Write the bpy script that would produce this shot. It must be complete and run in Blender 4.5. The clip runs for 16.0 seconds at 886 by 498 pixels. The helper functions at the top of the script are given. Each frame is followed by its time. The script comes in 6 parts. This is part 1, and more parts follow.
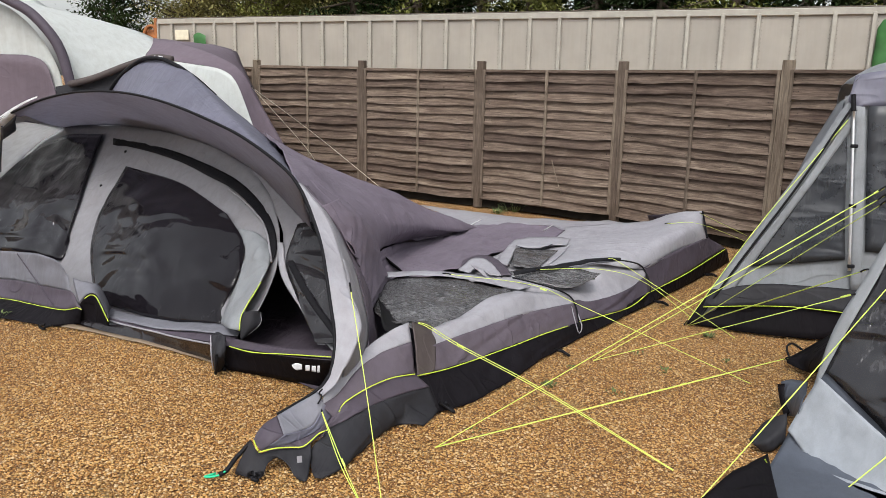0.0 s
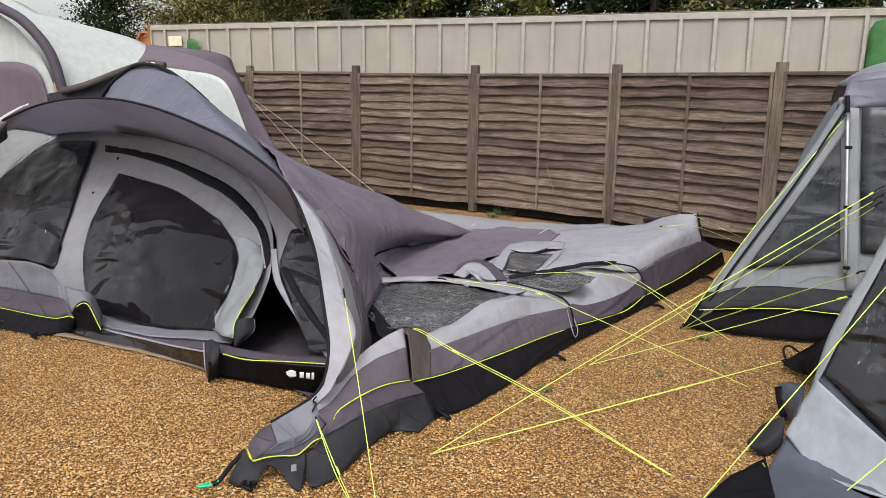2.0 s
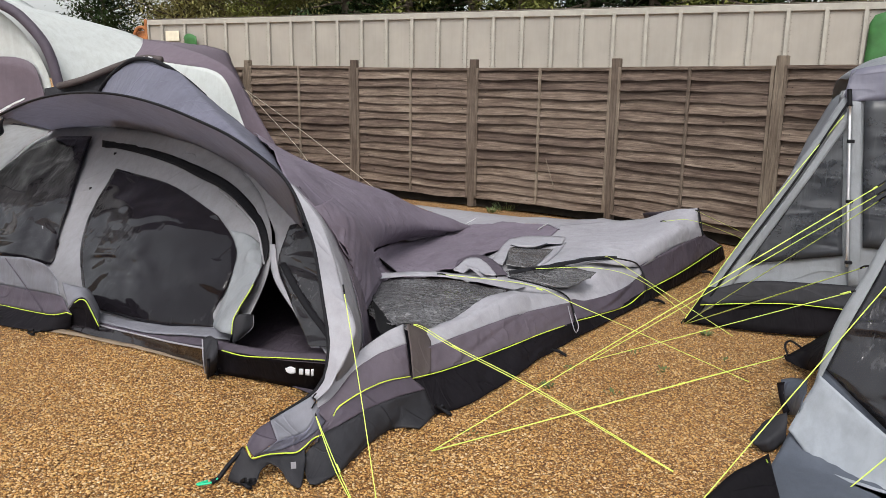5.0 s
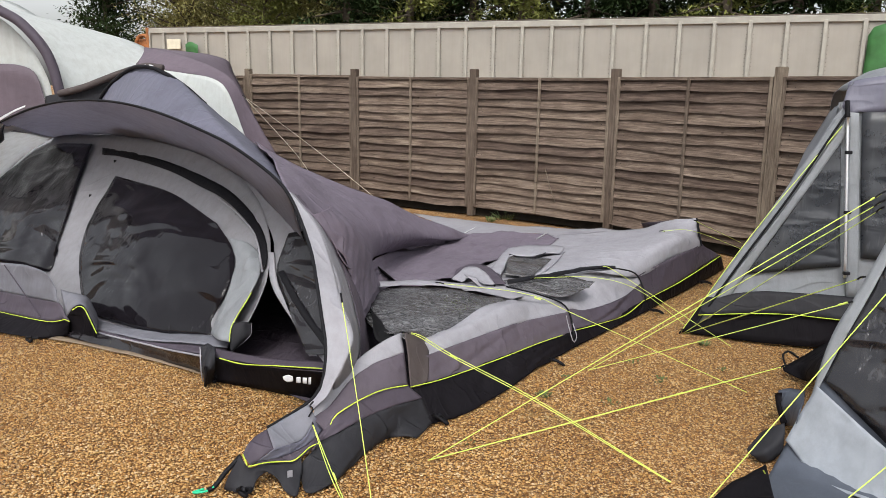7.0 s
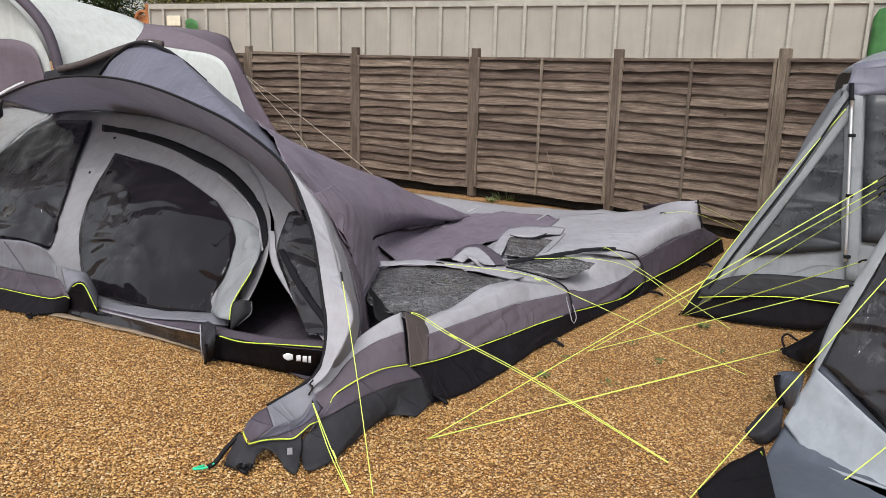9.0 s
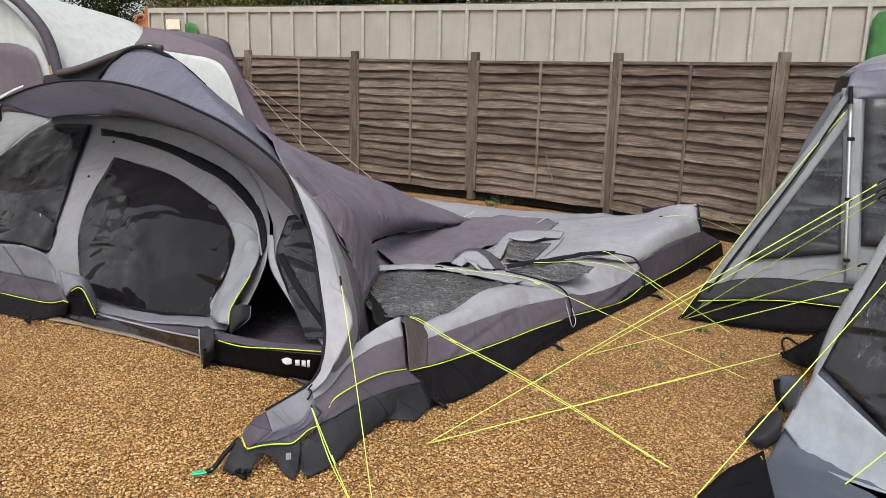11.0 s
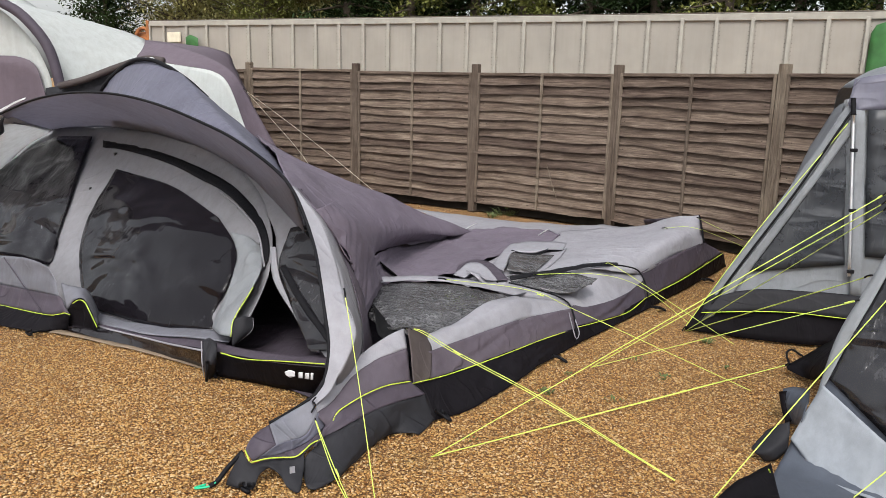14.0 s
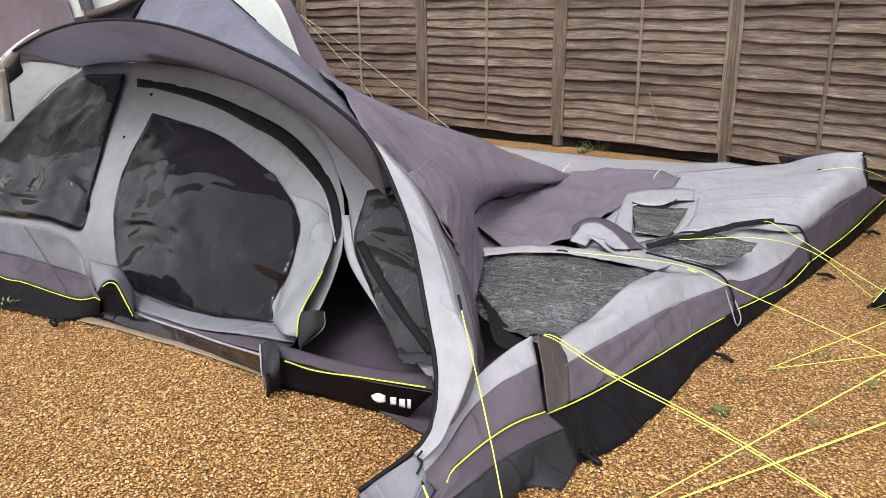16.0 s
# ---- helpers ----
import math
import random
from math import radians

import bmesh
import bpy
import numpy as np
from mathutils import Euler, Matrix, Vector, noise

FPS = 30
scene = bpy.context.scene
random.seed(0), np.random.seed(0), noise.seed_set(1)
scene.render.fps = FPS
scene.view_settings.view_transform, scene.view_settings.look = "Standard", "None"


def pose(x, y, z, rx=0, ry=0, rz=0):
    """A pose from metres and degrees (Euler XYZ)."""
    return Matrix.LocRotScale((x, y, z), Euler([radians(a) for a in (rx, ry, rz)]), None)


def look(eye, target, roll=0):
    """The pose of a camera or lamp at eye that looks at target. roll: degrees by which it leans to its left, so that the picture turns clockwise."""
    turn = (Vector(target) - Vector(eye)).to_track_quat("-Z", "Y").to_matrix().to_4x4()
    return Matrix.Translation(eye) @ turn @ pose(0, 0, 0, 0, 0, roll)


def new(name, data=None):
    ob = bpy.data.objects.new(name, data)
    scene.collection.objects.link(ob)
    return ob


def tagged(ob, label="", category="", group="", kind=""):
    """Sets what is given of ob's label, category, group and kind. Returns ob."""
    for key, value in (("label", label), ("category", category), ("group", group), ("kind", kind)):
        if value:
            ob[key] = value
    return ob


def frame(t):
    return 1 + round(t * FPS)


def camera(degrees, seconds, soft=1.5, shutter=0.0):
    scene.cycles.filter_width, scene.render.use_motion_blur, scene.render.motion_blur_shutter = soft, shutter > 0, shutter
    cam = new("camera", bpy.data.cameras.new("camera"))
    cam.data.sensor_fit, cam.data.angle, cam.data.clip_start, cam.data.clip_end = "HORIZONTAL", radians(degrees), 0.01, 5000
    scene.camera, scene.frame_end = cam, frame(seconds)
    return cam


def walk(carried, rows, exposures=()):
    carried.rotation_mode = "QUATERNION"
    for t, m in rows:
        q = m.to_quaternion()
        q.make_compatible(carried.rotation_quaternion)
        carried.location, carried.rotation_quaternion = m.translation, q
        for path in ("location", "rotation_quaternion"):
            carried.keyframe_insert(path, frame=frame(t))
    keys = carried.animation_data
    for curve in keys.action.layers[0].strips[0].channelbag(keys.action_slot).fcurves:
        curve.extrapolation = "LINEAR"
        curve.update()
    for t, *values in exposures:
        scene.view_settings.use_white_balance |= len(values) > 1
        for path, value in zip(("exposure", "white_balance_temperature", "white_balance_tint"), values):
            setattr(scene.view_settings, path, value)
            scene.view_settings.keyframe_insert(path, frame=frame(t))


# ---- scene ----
cam = camera(59.7, 16.0, 0.75)
PATH = [
    (0, (0.781, -0.014, 1.646), (0.367, 1.895, 1.218), 1.1),
    (0.5, (0.777, -0.006, 1.654), (0.366, 1.904, 1.229), 0.6),
    (1, (0.781, 0.001, 1.645), (0.375, 1.916, 1.235), 0.6),
    (1.5, (0.788, 0.003, 1.646), (0.384, 1.918, 1.233), 0.6),
    (2, (0.783, 0.012, 1.644), (0.379, 1.926, 1.227), 0.7),
    (2.5, (0.789, 0.012, 1.647), (0.378, 1.924, 1.228), 0.3),
    (3, (0.79, 0.02, 1.651), (0.376, 1.931, 1.229), 0.3),
    (3.5, (0.796, 0.031, 1.642), (0.378, 1.94, 1.219), 0.3),
    (4, (0.779, 0.025, 1.642), (0.373, 1.935, 1.213), 0.4),
    (6.3, (0.765, 0.063, 1.634), (0.366, 1.977, 1.209), 0.8),
    (6.5, (0.777, 0.044, 1.639), (0.377, 1.96, 1.227), 0.9),
    (7, (0.777, 0.037, 1.64), (0.377, 1.954, 1.233), 0.9),
    (7.5, (0.777, 0.037, 1.637), (0.377, 1.953, 1.226), 0.6),
    (8, (0.782, 0.033, 1.64), (0.384, 1.947, 1.214), 0.6),
    (8.5, (0.78, 0.045, 1.63), (0.381, 1.952, 1.179), 0.8),
    (9, (0.771, 0.042, 1.635), (0.375, 1.948, 1.179), 1.4),
    (11.5, (0.772, 0.049, 1.638), (0.377, 1.96, 1.198), 1.3),
    (12, (0.763, 0.042, 1.639), (0.368, 1.958, 1.225), 1.1),
    (12.5, (0.754, 0.029, 1.646), (0.355, 1.949, 1.256), 1.5),
    (13, (0.744, 0.041, 1.639), (0.347, 1.961, 1.244), 1.7),
    (13.5, (0.747, 0.053, 1.641), (0.349, 1.969, 1.226), 1.5),
    (14, (0.747, 0.056, 1.634), (0.351, 1.971, 1.216), 1.3),
    (14.5, (0.694, 0.149, 1.605), (0.276, 2.05, 1.148), 0.9),
    (14.9, (0.545, 0.361, 1.632), (0.096, 2.231, 1.083), -0.4),
    (15, (0.517, 0.41, 1.633), (0.061, 2.267, 1.046), -0.1),
    (15.5, (0.396, 0.719, 1.6), (-0.108, 2.568, 1.03), 0.3),
    (16, (0.203, 1.087, 1.59), (-0.317, 2.92, 0.983), -0.7),
]
walk(cam, [(t, look(eye, target, roll)) for t, eye, target, roll in PATH],
     [(0.0, 0.0), (14.3, 0.0), (15.0, 0.14), (15.5, 0.32), (16.0, 0.33)])

# ---- world, sun, exposure ----
SUN_AZ, SUN_EL = radians(176), radians(52)
world = bpy.data.worlds.new("overcast_sky")
scene.world = world
world.use_nodes = True
wn = world.node_tree
wn.nodes.clear()
sky = wn.nodes.new("ShaderNodeTexSky")
sky.sky_type = "NISHITA"
sky.sun_disc = False
sky.sun_elevation, sky.sun_rotation = SUN_EL, SUN_AZ
sky.air_density, sky.dust_density, sky.ozone_density = 1.0, 4.0, 1.0
soft_sky = wn.nodes.new("ShaderNodeHueSaturation")
soft_sky.inputs["Saturation"].default_value = 0.22
soft_sky.inputs["Value"].default_value = 1.7
bg = wn.nodes.new("ShaderNodeBackground")
bg.inputs["Strength"].default_value = 0.15
wo = wn.nodes.new("ShaderNodeOutputWorld")
wn.links.new(sky.outputs[0], soft_sky.inputs["Color"])
wn.links.new(soft_sky.outputs[0], bg.inputs["Color"])
wn.links.new(bg.outputs[0], wo.inputs["Surface"])
sun_data = bpy.data.lights.new("sun", "SUN")
sun_data.energy, sun_data.angle, sun_data.color = 1.5, radians(14), (1.0, 0.97, 0.93)
sun = new("sun", sun_data)
sd = Vector((math.sin(SUN_AZ) * math.cos(SUN_EL), math.cos(SUN_AZ) * math.cos(SUN_EL), math.sin(SUN_EL)))
sun.matrix_world = look(sd * 30, (0, 0, 0))
scene.view_settings.exposure = 0.0


# ---- materials ----
def mat(name, build):
    m = bpy.data.materials.new(name)
    m.use_nodes = True
    nt = m.node_tree
    nt.nodes.clear()
    out = nt.nodes.new("ShaderNodeOutputMaterial")
    b = nt.nodes.new("ShaderNodeBsdfPrincipled")
    nt.links.new(b.outputs[0], out.inputs["Surface"])
    build(nt, b)
    return m


def node(nt, kind, **vals):
    n = nt.nodes.new(kind)
    for k, v in vals.items():
        n.inputs[k.replace("_", " ")].default_value = v
    return n


def coords(nt, which="Object"):
    return nt.nodes.new("ShaderNodeTexCoord").outputs[which]


def ramp(nt, fac, stops):
    r = nt.nodes.new("ShaderNodeValToRGB")
    while len(r.color_ramp.elements) < len(stops):
        r.color_ramp.elements.new(0.5)
    for e, (p, c) in zip(r.color_ramp.elements, stops):
        e.position, e.color = p, (*c, 1)
    nt.links.new(fac, r.inputs["Fac"])
    return r.outputs["Color"]


def mix(nt, fac, a, b, mode="MIX"):
    n = nt.nodes.new("ShaderNodeMix")
    n.data_type, n.blend_type = "RGBA", mode
    for sock, v in ((n.inputs[0], fac), (n.inputs[6], a), (n.inputs[7], b)):
        if isinstance(v, (int, float)):
            sock.default_value = v
        elif isinstance(v, tuple):
            sock.default_value = (*v, 1)
        else:
            nt.links.new(v, sock)
    return n.outputs[2]


def bump(nt, b, height, strength, distance):
    n = node(nt, "ShaderNodeBump", Strength=strength, Distance=distance)
    nt.links.new(height, n.inputs["Height"])
    nt.links.new(n.outputs[0], b.inputs["Normal"])
    return n


def noise_tex(nt, vec, scale, detail=4.0, rough=0.55, distort=0.0):
    n = node(nt, "ShaderNodeTexNoise", Scale=scale, Detail=detail, Roughness=rough, Distortion=distort)
    nt.links.new(vec, n.inputs["Vector"])
    return n.outputs["Fac"]


def scaled(nt, vec, s, rot=(0, 0, 0)):
    n = nt.nodes.new("ShaderNodeMapping")
    n.inputs["Scale"].default_value = s
    n.inputs["Rotation"].default_value = rot
    nt.links.new(vec, n.inputs["Vector"])
    return n.outputs[0]


def fabric(name, col, rough=0.62, crease=0.5, dirt=0.25, see=0.0, spec=0.2):
    """Coated polyester: soft sag, sparse sharp fold lines, fine weave, dust and streaks; see: light that shines through."""
    def build(nt, b):
        v = coords(nt)
        big = noise_tex(nt, scaled(nt, v, (1, 1, 1.6)), 1.7, 3, 0.5, 0.3)
        mid = noise_tex(nt, scaled(nt, v, (2.4, 1.0, 0.8), (0.3, 0.5, 0.4)), 4.0, 3, 0.5, 0.4)
        fold = noise_tex(nt, scaled(nt, v, (0.5, 1.5, 0.9), (0.5, 0.2, 0.7)), 2.6, 1.5, 0.4, 0.3)
        where = noise_tex(nt, v, 2.1, 2, 0.5)
        fine = noise_tex(nt, v, 420.0, 2)
        dust = noise_tex(nt, v, 11.0, 6, 0.7)
        run = noise_tex(nt, scaled(nt, v, (9, 9, 0.8), (0.1, 0.15, 0.0)), 2.0, 4, 0.6, 0.4)
        dark = tuple(c * (1 - dirt) for c in col)
        lite = tuple(min(1, c * (1 + dirt * 0.5)) for c in col)
        c = ramp(nt, big, [(0.3, dark), (0.5, col), (0.72, lite)])
        c = mix(nt, 0.35, c, ramp(nt, dust, [(0.35, (0.74, 0.72, 0.69)), (0.6, (1, 1, 1))]), "MULTIPLY")
        c = mix(nt, 0.22, c, ramp(nt, run, [(0.36, (0.70, 0.69, 0.67)), (0.55, (1, 1, 1))]), "MULTIPLY")
        c = mix(nt, 0.12, c, ramp(nt, fine, [(0.3, (0.2, 0.2, 0.2)), (0.7, (0.8, 0.8, 0.8))]), "OVERLAY")
        nt.links.new(c, b.inputs["Base Color"])
        b.inputs["Roughness"].default_value = rough
        b.inputs["Specular IOR Level"].default_value = spec
        line = ramp(nt, fold, [(0.40, (0, 0, 0)), (0.415, (1, 1, 1)), (0.47, (0.15, 0.15, 0.15)), (0.56, (0, 0, 0)), (0.572, (0.8, 0.8, 0.8)), (0.62, (0, 0, 0))])
        line = mix(nt, 1.0, line, ramp(nt, where, [(0.43, (0, 0, 0)), (0.56, (1, 1, 1))]), "MULTIPLY")
        h1 = nt.nodes.new("ShaderNodeMath")
        h1.operation = "MULTIPLY_ADD"
        nt.links.new(mid, h1.inputs[0])
        h1.inputs[1].default_value = 0.45
        nt.links.new(big, h1.inputs[2])
        h2 = nt.nodes.new("ShaderNodeMath")
        h2.operation = "MULTIPLY_ADD"
        nt.links.new(line, h2.inputs[0])
        h2.inputs[1].default_value = 0.17
        nt.links.new(h1.outputs[0], h2.inputs[2])
        bump(nt, b, h2.outputs[0], crease, 0.07)
        if see:
            tr = nt.nodes.new("ShaderNodeBsdfTranslucent")
            nt.links.new(c, tr.inputs["Color"])
            ms = nt.nodes.new("ShaderNodeMixShader")
            ms.inputs[0].default_value = see
            out = [n for n in nt.nodes if n.type == "OUTPUT_MATERIAL"][0]
            nt.links.new(b.outputs[0], ms.inputs[1])
            nt.links.new(tr.outputs[0], ms.inputs[2])
            nt.links.new(ms.outputs[0], out.inputs["Surface"])
    return mat(name, build)


def film(name, col, wave=0.5, scale=2.4, crinkle=0.0, haze=0.01, glint=0.05, rough=0.07, spec=0.5, alpha=0.985):
    """Tinted PVC window film: a mirror-like sheet in long slack waves, fine crinkles and dull scuffs; streaky
    reflections and crease highlights are put into its colour.
    """
    def build(nt, b):
        v = coords(nt)
        f1 = noise_tex(nt, scaled(nt, v, (0.55, 0.55, 2.2), (0.15, 0.25, 0.0)), scale, 2, 0.4, 0.6)
        f2 = noise_tex(nt, scaled(nt, v, (1.0, 1.0, 0.35), (0.3, 0.25, 0.2)), scale * 7.0, 2, 0.5, 0.9)
        f3 = noise_tex(nt, scaled(nt, v, (0.45, 1.7, 1.2), (0.2, 0.3, 0.5)), scale * 4.2, 3, 0.62, 1.6)
        where = ramp(nt, noise_tex(nt, v, scale * 0.9, 2, 0.5, 0.4), [(0.46, (0.06, 0.06, 0.06)), (0.62, (1, 1, 1))])
        cr = mix(nt, 1.0, f2, where, "MULTIPLY")
        h = nt.nodes.new("ShaderNodeMath")
        h.operation = "MULTIPLY_ADD"
        nt.links.new(cr, h.inputs[0])
        h.inputs[1].default_value = 0.06
        nt.links.new(f1, h.inputs[2])
        h2 = nt.nodes.new("ShaderNodeMath")
        h2.operation = "MULTIPLY_ADD"
        nt.links.new(f3, h2.inputs[0])
        h2.inputs[1].default_value = crinkle
        nt.links.new(h.outputs[0], h2.inputs[2])
        bump(nt, b, h2.outputs[0], wave, 0.12)
        strk = noise_tex(nt, scaled(nt, v, (1.0, 1.0, 0.09), (0.2, 0.15, 0.2)), scale * 15.0, 2, 0.5, 0.5)
        # streaky reflections painted into the base colour as pale smears
        glint_smear = mix(nt, 1.0, ramp(nt, strk, [(0.58, (0, 0, 0)), (0.66, (glint, glint, glint * 1.05))]), where, "MULTIPLY")
        dull = noise_tex(nt, v, scale * 2.0, 5, 0.65)
        c = mix(nt, 1.0, glint_smear, ramp(nt, dull, [(0.42, (0, 0, 0)), (0.75, (haze, haze, haze * 1.05))]), "ADD")
        if crinkle:
            # pale lines in the colour stand in for highlights along the crinkles
            c = mix(nt, 0.8, c, ramp(nt, f3, [(0.30, (0, 0, 0)), (0.37, (0.15, 0.15, 0.155)), (0.41, (0, 0, 0)), (0.46, (0.10, 0.10, 0.105)), (0.50, (0, 0, 0)), (0.55, (0.16, 0.16, 0.165)), (0.60, (0.01, 0.01, 0.01)), (0.67, (0.14, 0.14, 0.145))]), "ADD")
        c = mix(nt, 1.0, c, col, "ADD")
        nt.links.new(c, b.inputs["Base Color"])
        nt.links.new(ramp(nt, dull, [(0.35, (rough, rough, rough)), (0.75, (rough * 2.4, rough * 2.4, rough * 2.4))]), b.inputs["Roughness"])
        b.inputs["Alpha"].default_value = alpha
        b.inputs["Specular IOR Level"].default_value = spec
    return mat(name, build)


def plain(name, col, rough=0.5, metal=0.0, var=0.2, scale=12.0, bmp=0.1, spec=0.4):
    def build(nt, b):
        v = coords(nt)
        f = noise_tex(nt, v, scale, 5)
        nt.links.new(ramp(nt, f, [(0.3, tuple(c * (1 - var) for c in col)), (0.7, tuple(min(1, c * (1 + var)) for c in col))]), b.inputs["Base Color"])
        b.inputs["Roughness"].default_value = rough
        b.inputs["Metallic"].default_value = metal
        b.inputs["Specular IOR Level"].default_value = spec
        bump(nt, b, f, bmp, 0.01)
    return mat(name, build)


def wood_mat(name, tones, along="X"):
    """Weathered softwood: grain along the board, knots, dark stains; each board its own tone."""
    def build(nt, b):
        v = coords(nt)
        inf = nt.nodes.new("ShaderNodeObjectInfo")
        off = nt.nodes.new("ShaderNodeVectorMath")
        off.operation = "MULTIPLY_ADD"
        off.inputs[1].default_value = (13.0, 7.0, 5.0)
        nt.links.new(inf.outputs["Random"], off.inputs[0])
        nt.links.new(v, off.inputs[2])
        s = (1.6, 12, 34) if along == "X" else (26, 26, 1.4)
        g = noise_tex(nt, scaled(nt, off.outputs[0], s), 2.4, 6, 0.65, 0.7)
        st = noise_tex(nt, scaled(nt, off.outputs[0], (1, 1, 2) if along == "X" else (2, 2, 1)), 2.2, 4, 0.6, 0.4)
        kn = nt.nodes.new("ShaderNodeTexVoronoi")
        kn.inputs["Scale"].default_value = 3.2
        nt.links.new(scaled(nt, off.outputs[0], (1, 1, 1.7)), kn.inputs["Vector"])
        knot = ramp(nt, kn.outputs["Distance"], [(0.03, (0.16, 0.12, 0.1)), (0.075, (1, 1, 1))])
        c = ramp(nt, g, [(0.28, tones[0]), (0.5, tones[1]), (0.74, tones[2])])
        c = mix(nt, 0.6, c, ramp(nt, st, [(0.33, (0.36, 0.3, 0.29)), (0.6, (1, 1, 1))]), "MULTIPLY")
        c = mix(nt, 0.7, c, knot, "MULTIPLY")
        tone = ramp(nt, inf.outputs["Random"], [(0.0, (0.55, 0.50, 0.50)), (0.5, (0.90, 0.87, 0.85)), (1.0, (1.1, 1.08, 1.05))])
        c = mix(nt, 0.8, c, tone, "MULTIPLY")
        nt.links.new(c, b.inputs["Base Color"])
        b.inputs["Roughness"].default_value = 0.85
        b.inputs["Specular IOR Level"].default_value = 0.2
        bump(nt, b, g, 0.5, 0.006)
    return mat(name, build)


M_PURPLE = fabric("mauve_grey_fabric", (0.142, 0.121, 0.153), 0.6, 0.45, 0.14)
M_LIGHT = fabric("light_grey_fabric", (0.350, 0.347, 0.382), 0.6, 0.45, 0.12, 0.2)
M_MID = fabric("door_grey_fabric", (0.285, 0.282, 0.306), 0.6, 0.40, 0.12, 0.25)
M_HOOD = fabric("hood_grey_fabric", (0.385, 0.382, 0.440), 0.62, 0.25, 0.10, 0.6)
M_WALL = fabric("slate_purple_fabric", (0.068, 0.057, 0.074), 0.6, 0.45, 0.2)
M_CORNER = fabric("blue_grey_panel_fabric", (0.172, 0.175, 0.203), 0.58, 0.45, 0.16, 0.1)
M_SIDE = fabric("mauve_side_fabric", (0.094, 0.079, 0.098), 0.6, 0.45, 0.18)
M_BLACK = fabric("black_mudwall_fabric", (0.008, 0.007, 0.009), 0.65, 0.6, 0.3, 0.0, 0.08)
M_FLAP = fabric("charcoal_flap_fabric", (0.026, 0.026, 0.030), 0.6, 0.5, 0.25, 0.0, 0.12)
# near-black colour carrying the darkness of the tent interior
M_INNER = fabric("near_black_interior", (0.012, 0.012, 0.013), 0.8, 0.3, 0.3, 0.0, 0.05)
M_WHITE = fabric("white_roof_fabric", (0.58, 0.61, 0.60), 0.5, 0.10, 0.06, 0.25)
M_PALE = fabric("thin_pale_fabric", (0.84, 0.85, 0.86), 0.6, 0.2, 0.05, 0.55)
M_REAR = fabric("mauve_rear_fabric", (0.125, 0.100, 0.122), 0.6, 0.2, 0.12)
M_DOME = fabric("blue_grey_fabric", (0.118, 0.118, 0.158), 0.45, 0.3, 0.16, 0.0, 0.35)
M_BTENT = fabric("cool_grey_fabric", (0.235, 0.250, 0.270), 0.55, 0.4, 0.16, 0.1)
M_CTENT = fabric("pale_blue_grey_fabric", (0.275, 0.30, 0.335), 0.5, 0.45, 0.14)
M_NAVY = fabric("slate_blue_fabric", (0.075, 0.086, 0.11), 0.55, 0.4, 0.18)
M_PATCH = fabric("taupe_strap_fabric", (0.068, 0.056, 0.055), 0.6, 0.3, 0.2)
M_GLOSS = fabric("glossy_black_coating", (0.013, 0.011, 0.013), 0.22, 0.4, 0.3, 0.0, 0.6)
M_SHEET = fabric("tan_groundsheet_hem", (0.22, 0.17, 0.12), 0.6, 0.4, 0.3)
M_FILM = film("tinted_window_film", (0.007, 0.006, 0.008), 0.7, 2.0, 0.0, 0.004, 0.007, 0.06, 0.22)
M_FILM2 = film("crumpled_window_film", (0.010, 0.009, 0.010), 0.9, 2.6, 0.16, 0.05, 0.05, 0.14, 0.6, 0.96)
M_FILM3 = film("creased_window_film", (0.014, 0.013, 0.015), 0.9, 3.2, 0.0, 0.02, 0.06, 0.08, 0.5, 0.97)
M_FILMB = film("slate_window_film", (0.031, 0.034, 0.040), 0.3, 3.0, 0.0, 0.02, 0.02, 0.20, 0.35, 0.92)
M_FILMC = film("glossy_slate_film", (0.013, 0.013, 0.016), 1.0, 2.6, 0.0, 0.02, 0.02, 0.09, 0.5, 0.95)
M_ROPE = plain("lime_guy_rope", (0.61, 0.75, 0.14), 0.6, 0, 0.12, 90.0, 0.4)
M_WROPE = plain("pale_guy_rope", (0.50, 0.47, 0.38), 0.7, 0, 0.15, 90.0, 0.4)
M_PIPE = plain("lime_piping", (0.52, 0.66, 0.06), 0.55, 0, 0.12, 60.0, 0.2)
M_TRIM = plain("black_webbing", (0.009, 0.009, 0.011), 0.6, 0, 0.2, 60.0, 0.3, 0.12)
M_GREEN = plain("green_cord", (0.02, 0.50, 0.25), 0.5, 0, 0.2, 60.0, 0.3)
M_LOGO = plain("white_print", (0.55, 0.56, 0.58), 0.5, 0, 0.05, 40.0, 0.05)
M_STEEL = plain("bright_pole_steel", (0.75, 0.76, 0.78), 0.3, 0.9, 0.08, 20.0, 0.02)
M_SLAT = wood_mat("weathered_slat", ((0.050, 0.036, 0.029), (0.142, 0.109, 0.086), (0.290, 0.236, 0.188)))
M_POST = wood_mat("weathered_post", ((0.08, 0.063, 0.047), (0.17, 0.14, 0.11), (0.27, 0.23, 0.18)), "Z")
M_LEAF_D = plain("dark_needles", (0.022, 0.036, 0.013), 0.7, 0, 0.6, 1.6, 0.1, 0.05)
M_LEAF_M = plain("mid_foliage", (0.13, 0.14, 0.04), 0.7, 0, 0.55, 1.6, 0.1, 0.05)
M_LEAF_L = plain("spring_foliage", (0.25, 0.235, 0.095), 0.7, 0, 0.45, 1.6, 0.1, 0.05)
M_WEED = plain("weed_green", (0.085, 0.115, 0.035), 0.7, 0, 0.3, 30.0, 0.1)
M_RIB = plain("pale_rib_paint", (0.315, 0.302, 0.267), 0.5, 0, 0.12, 6.0, 0.1)
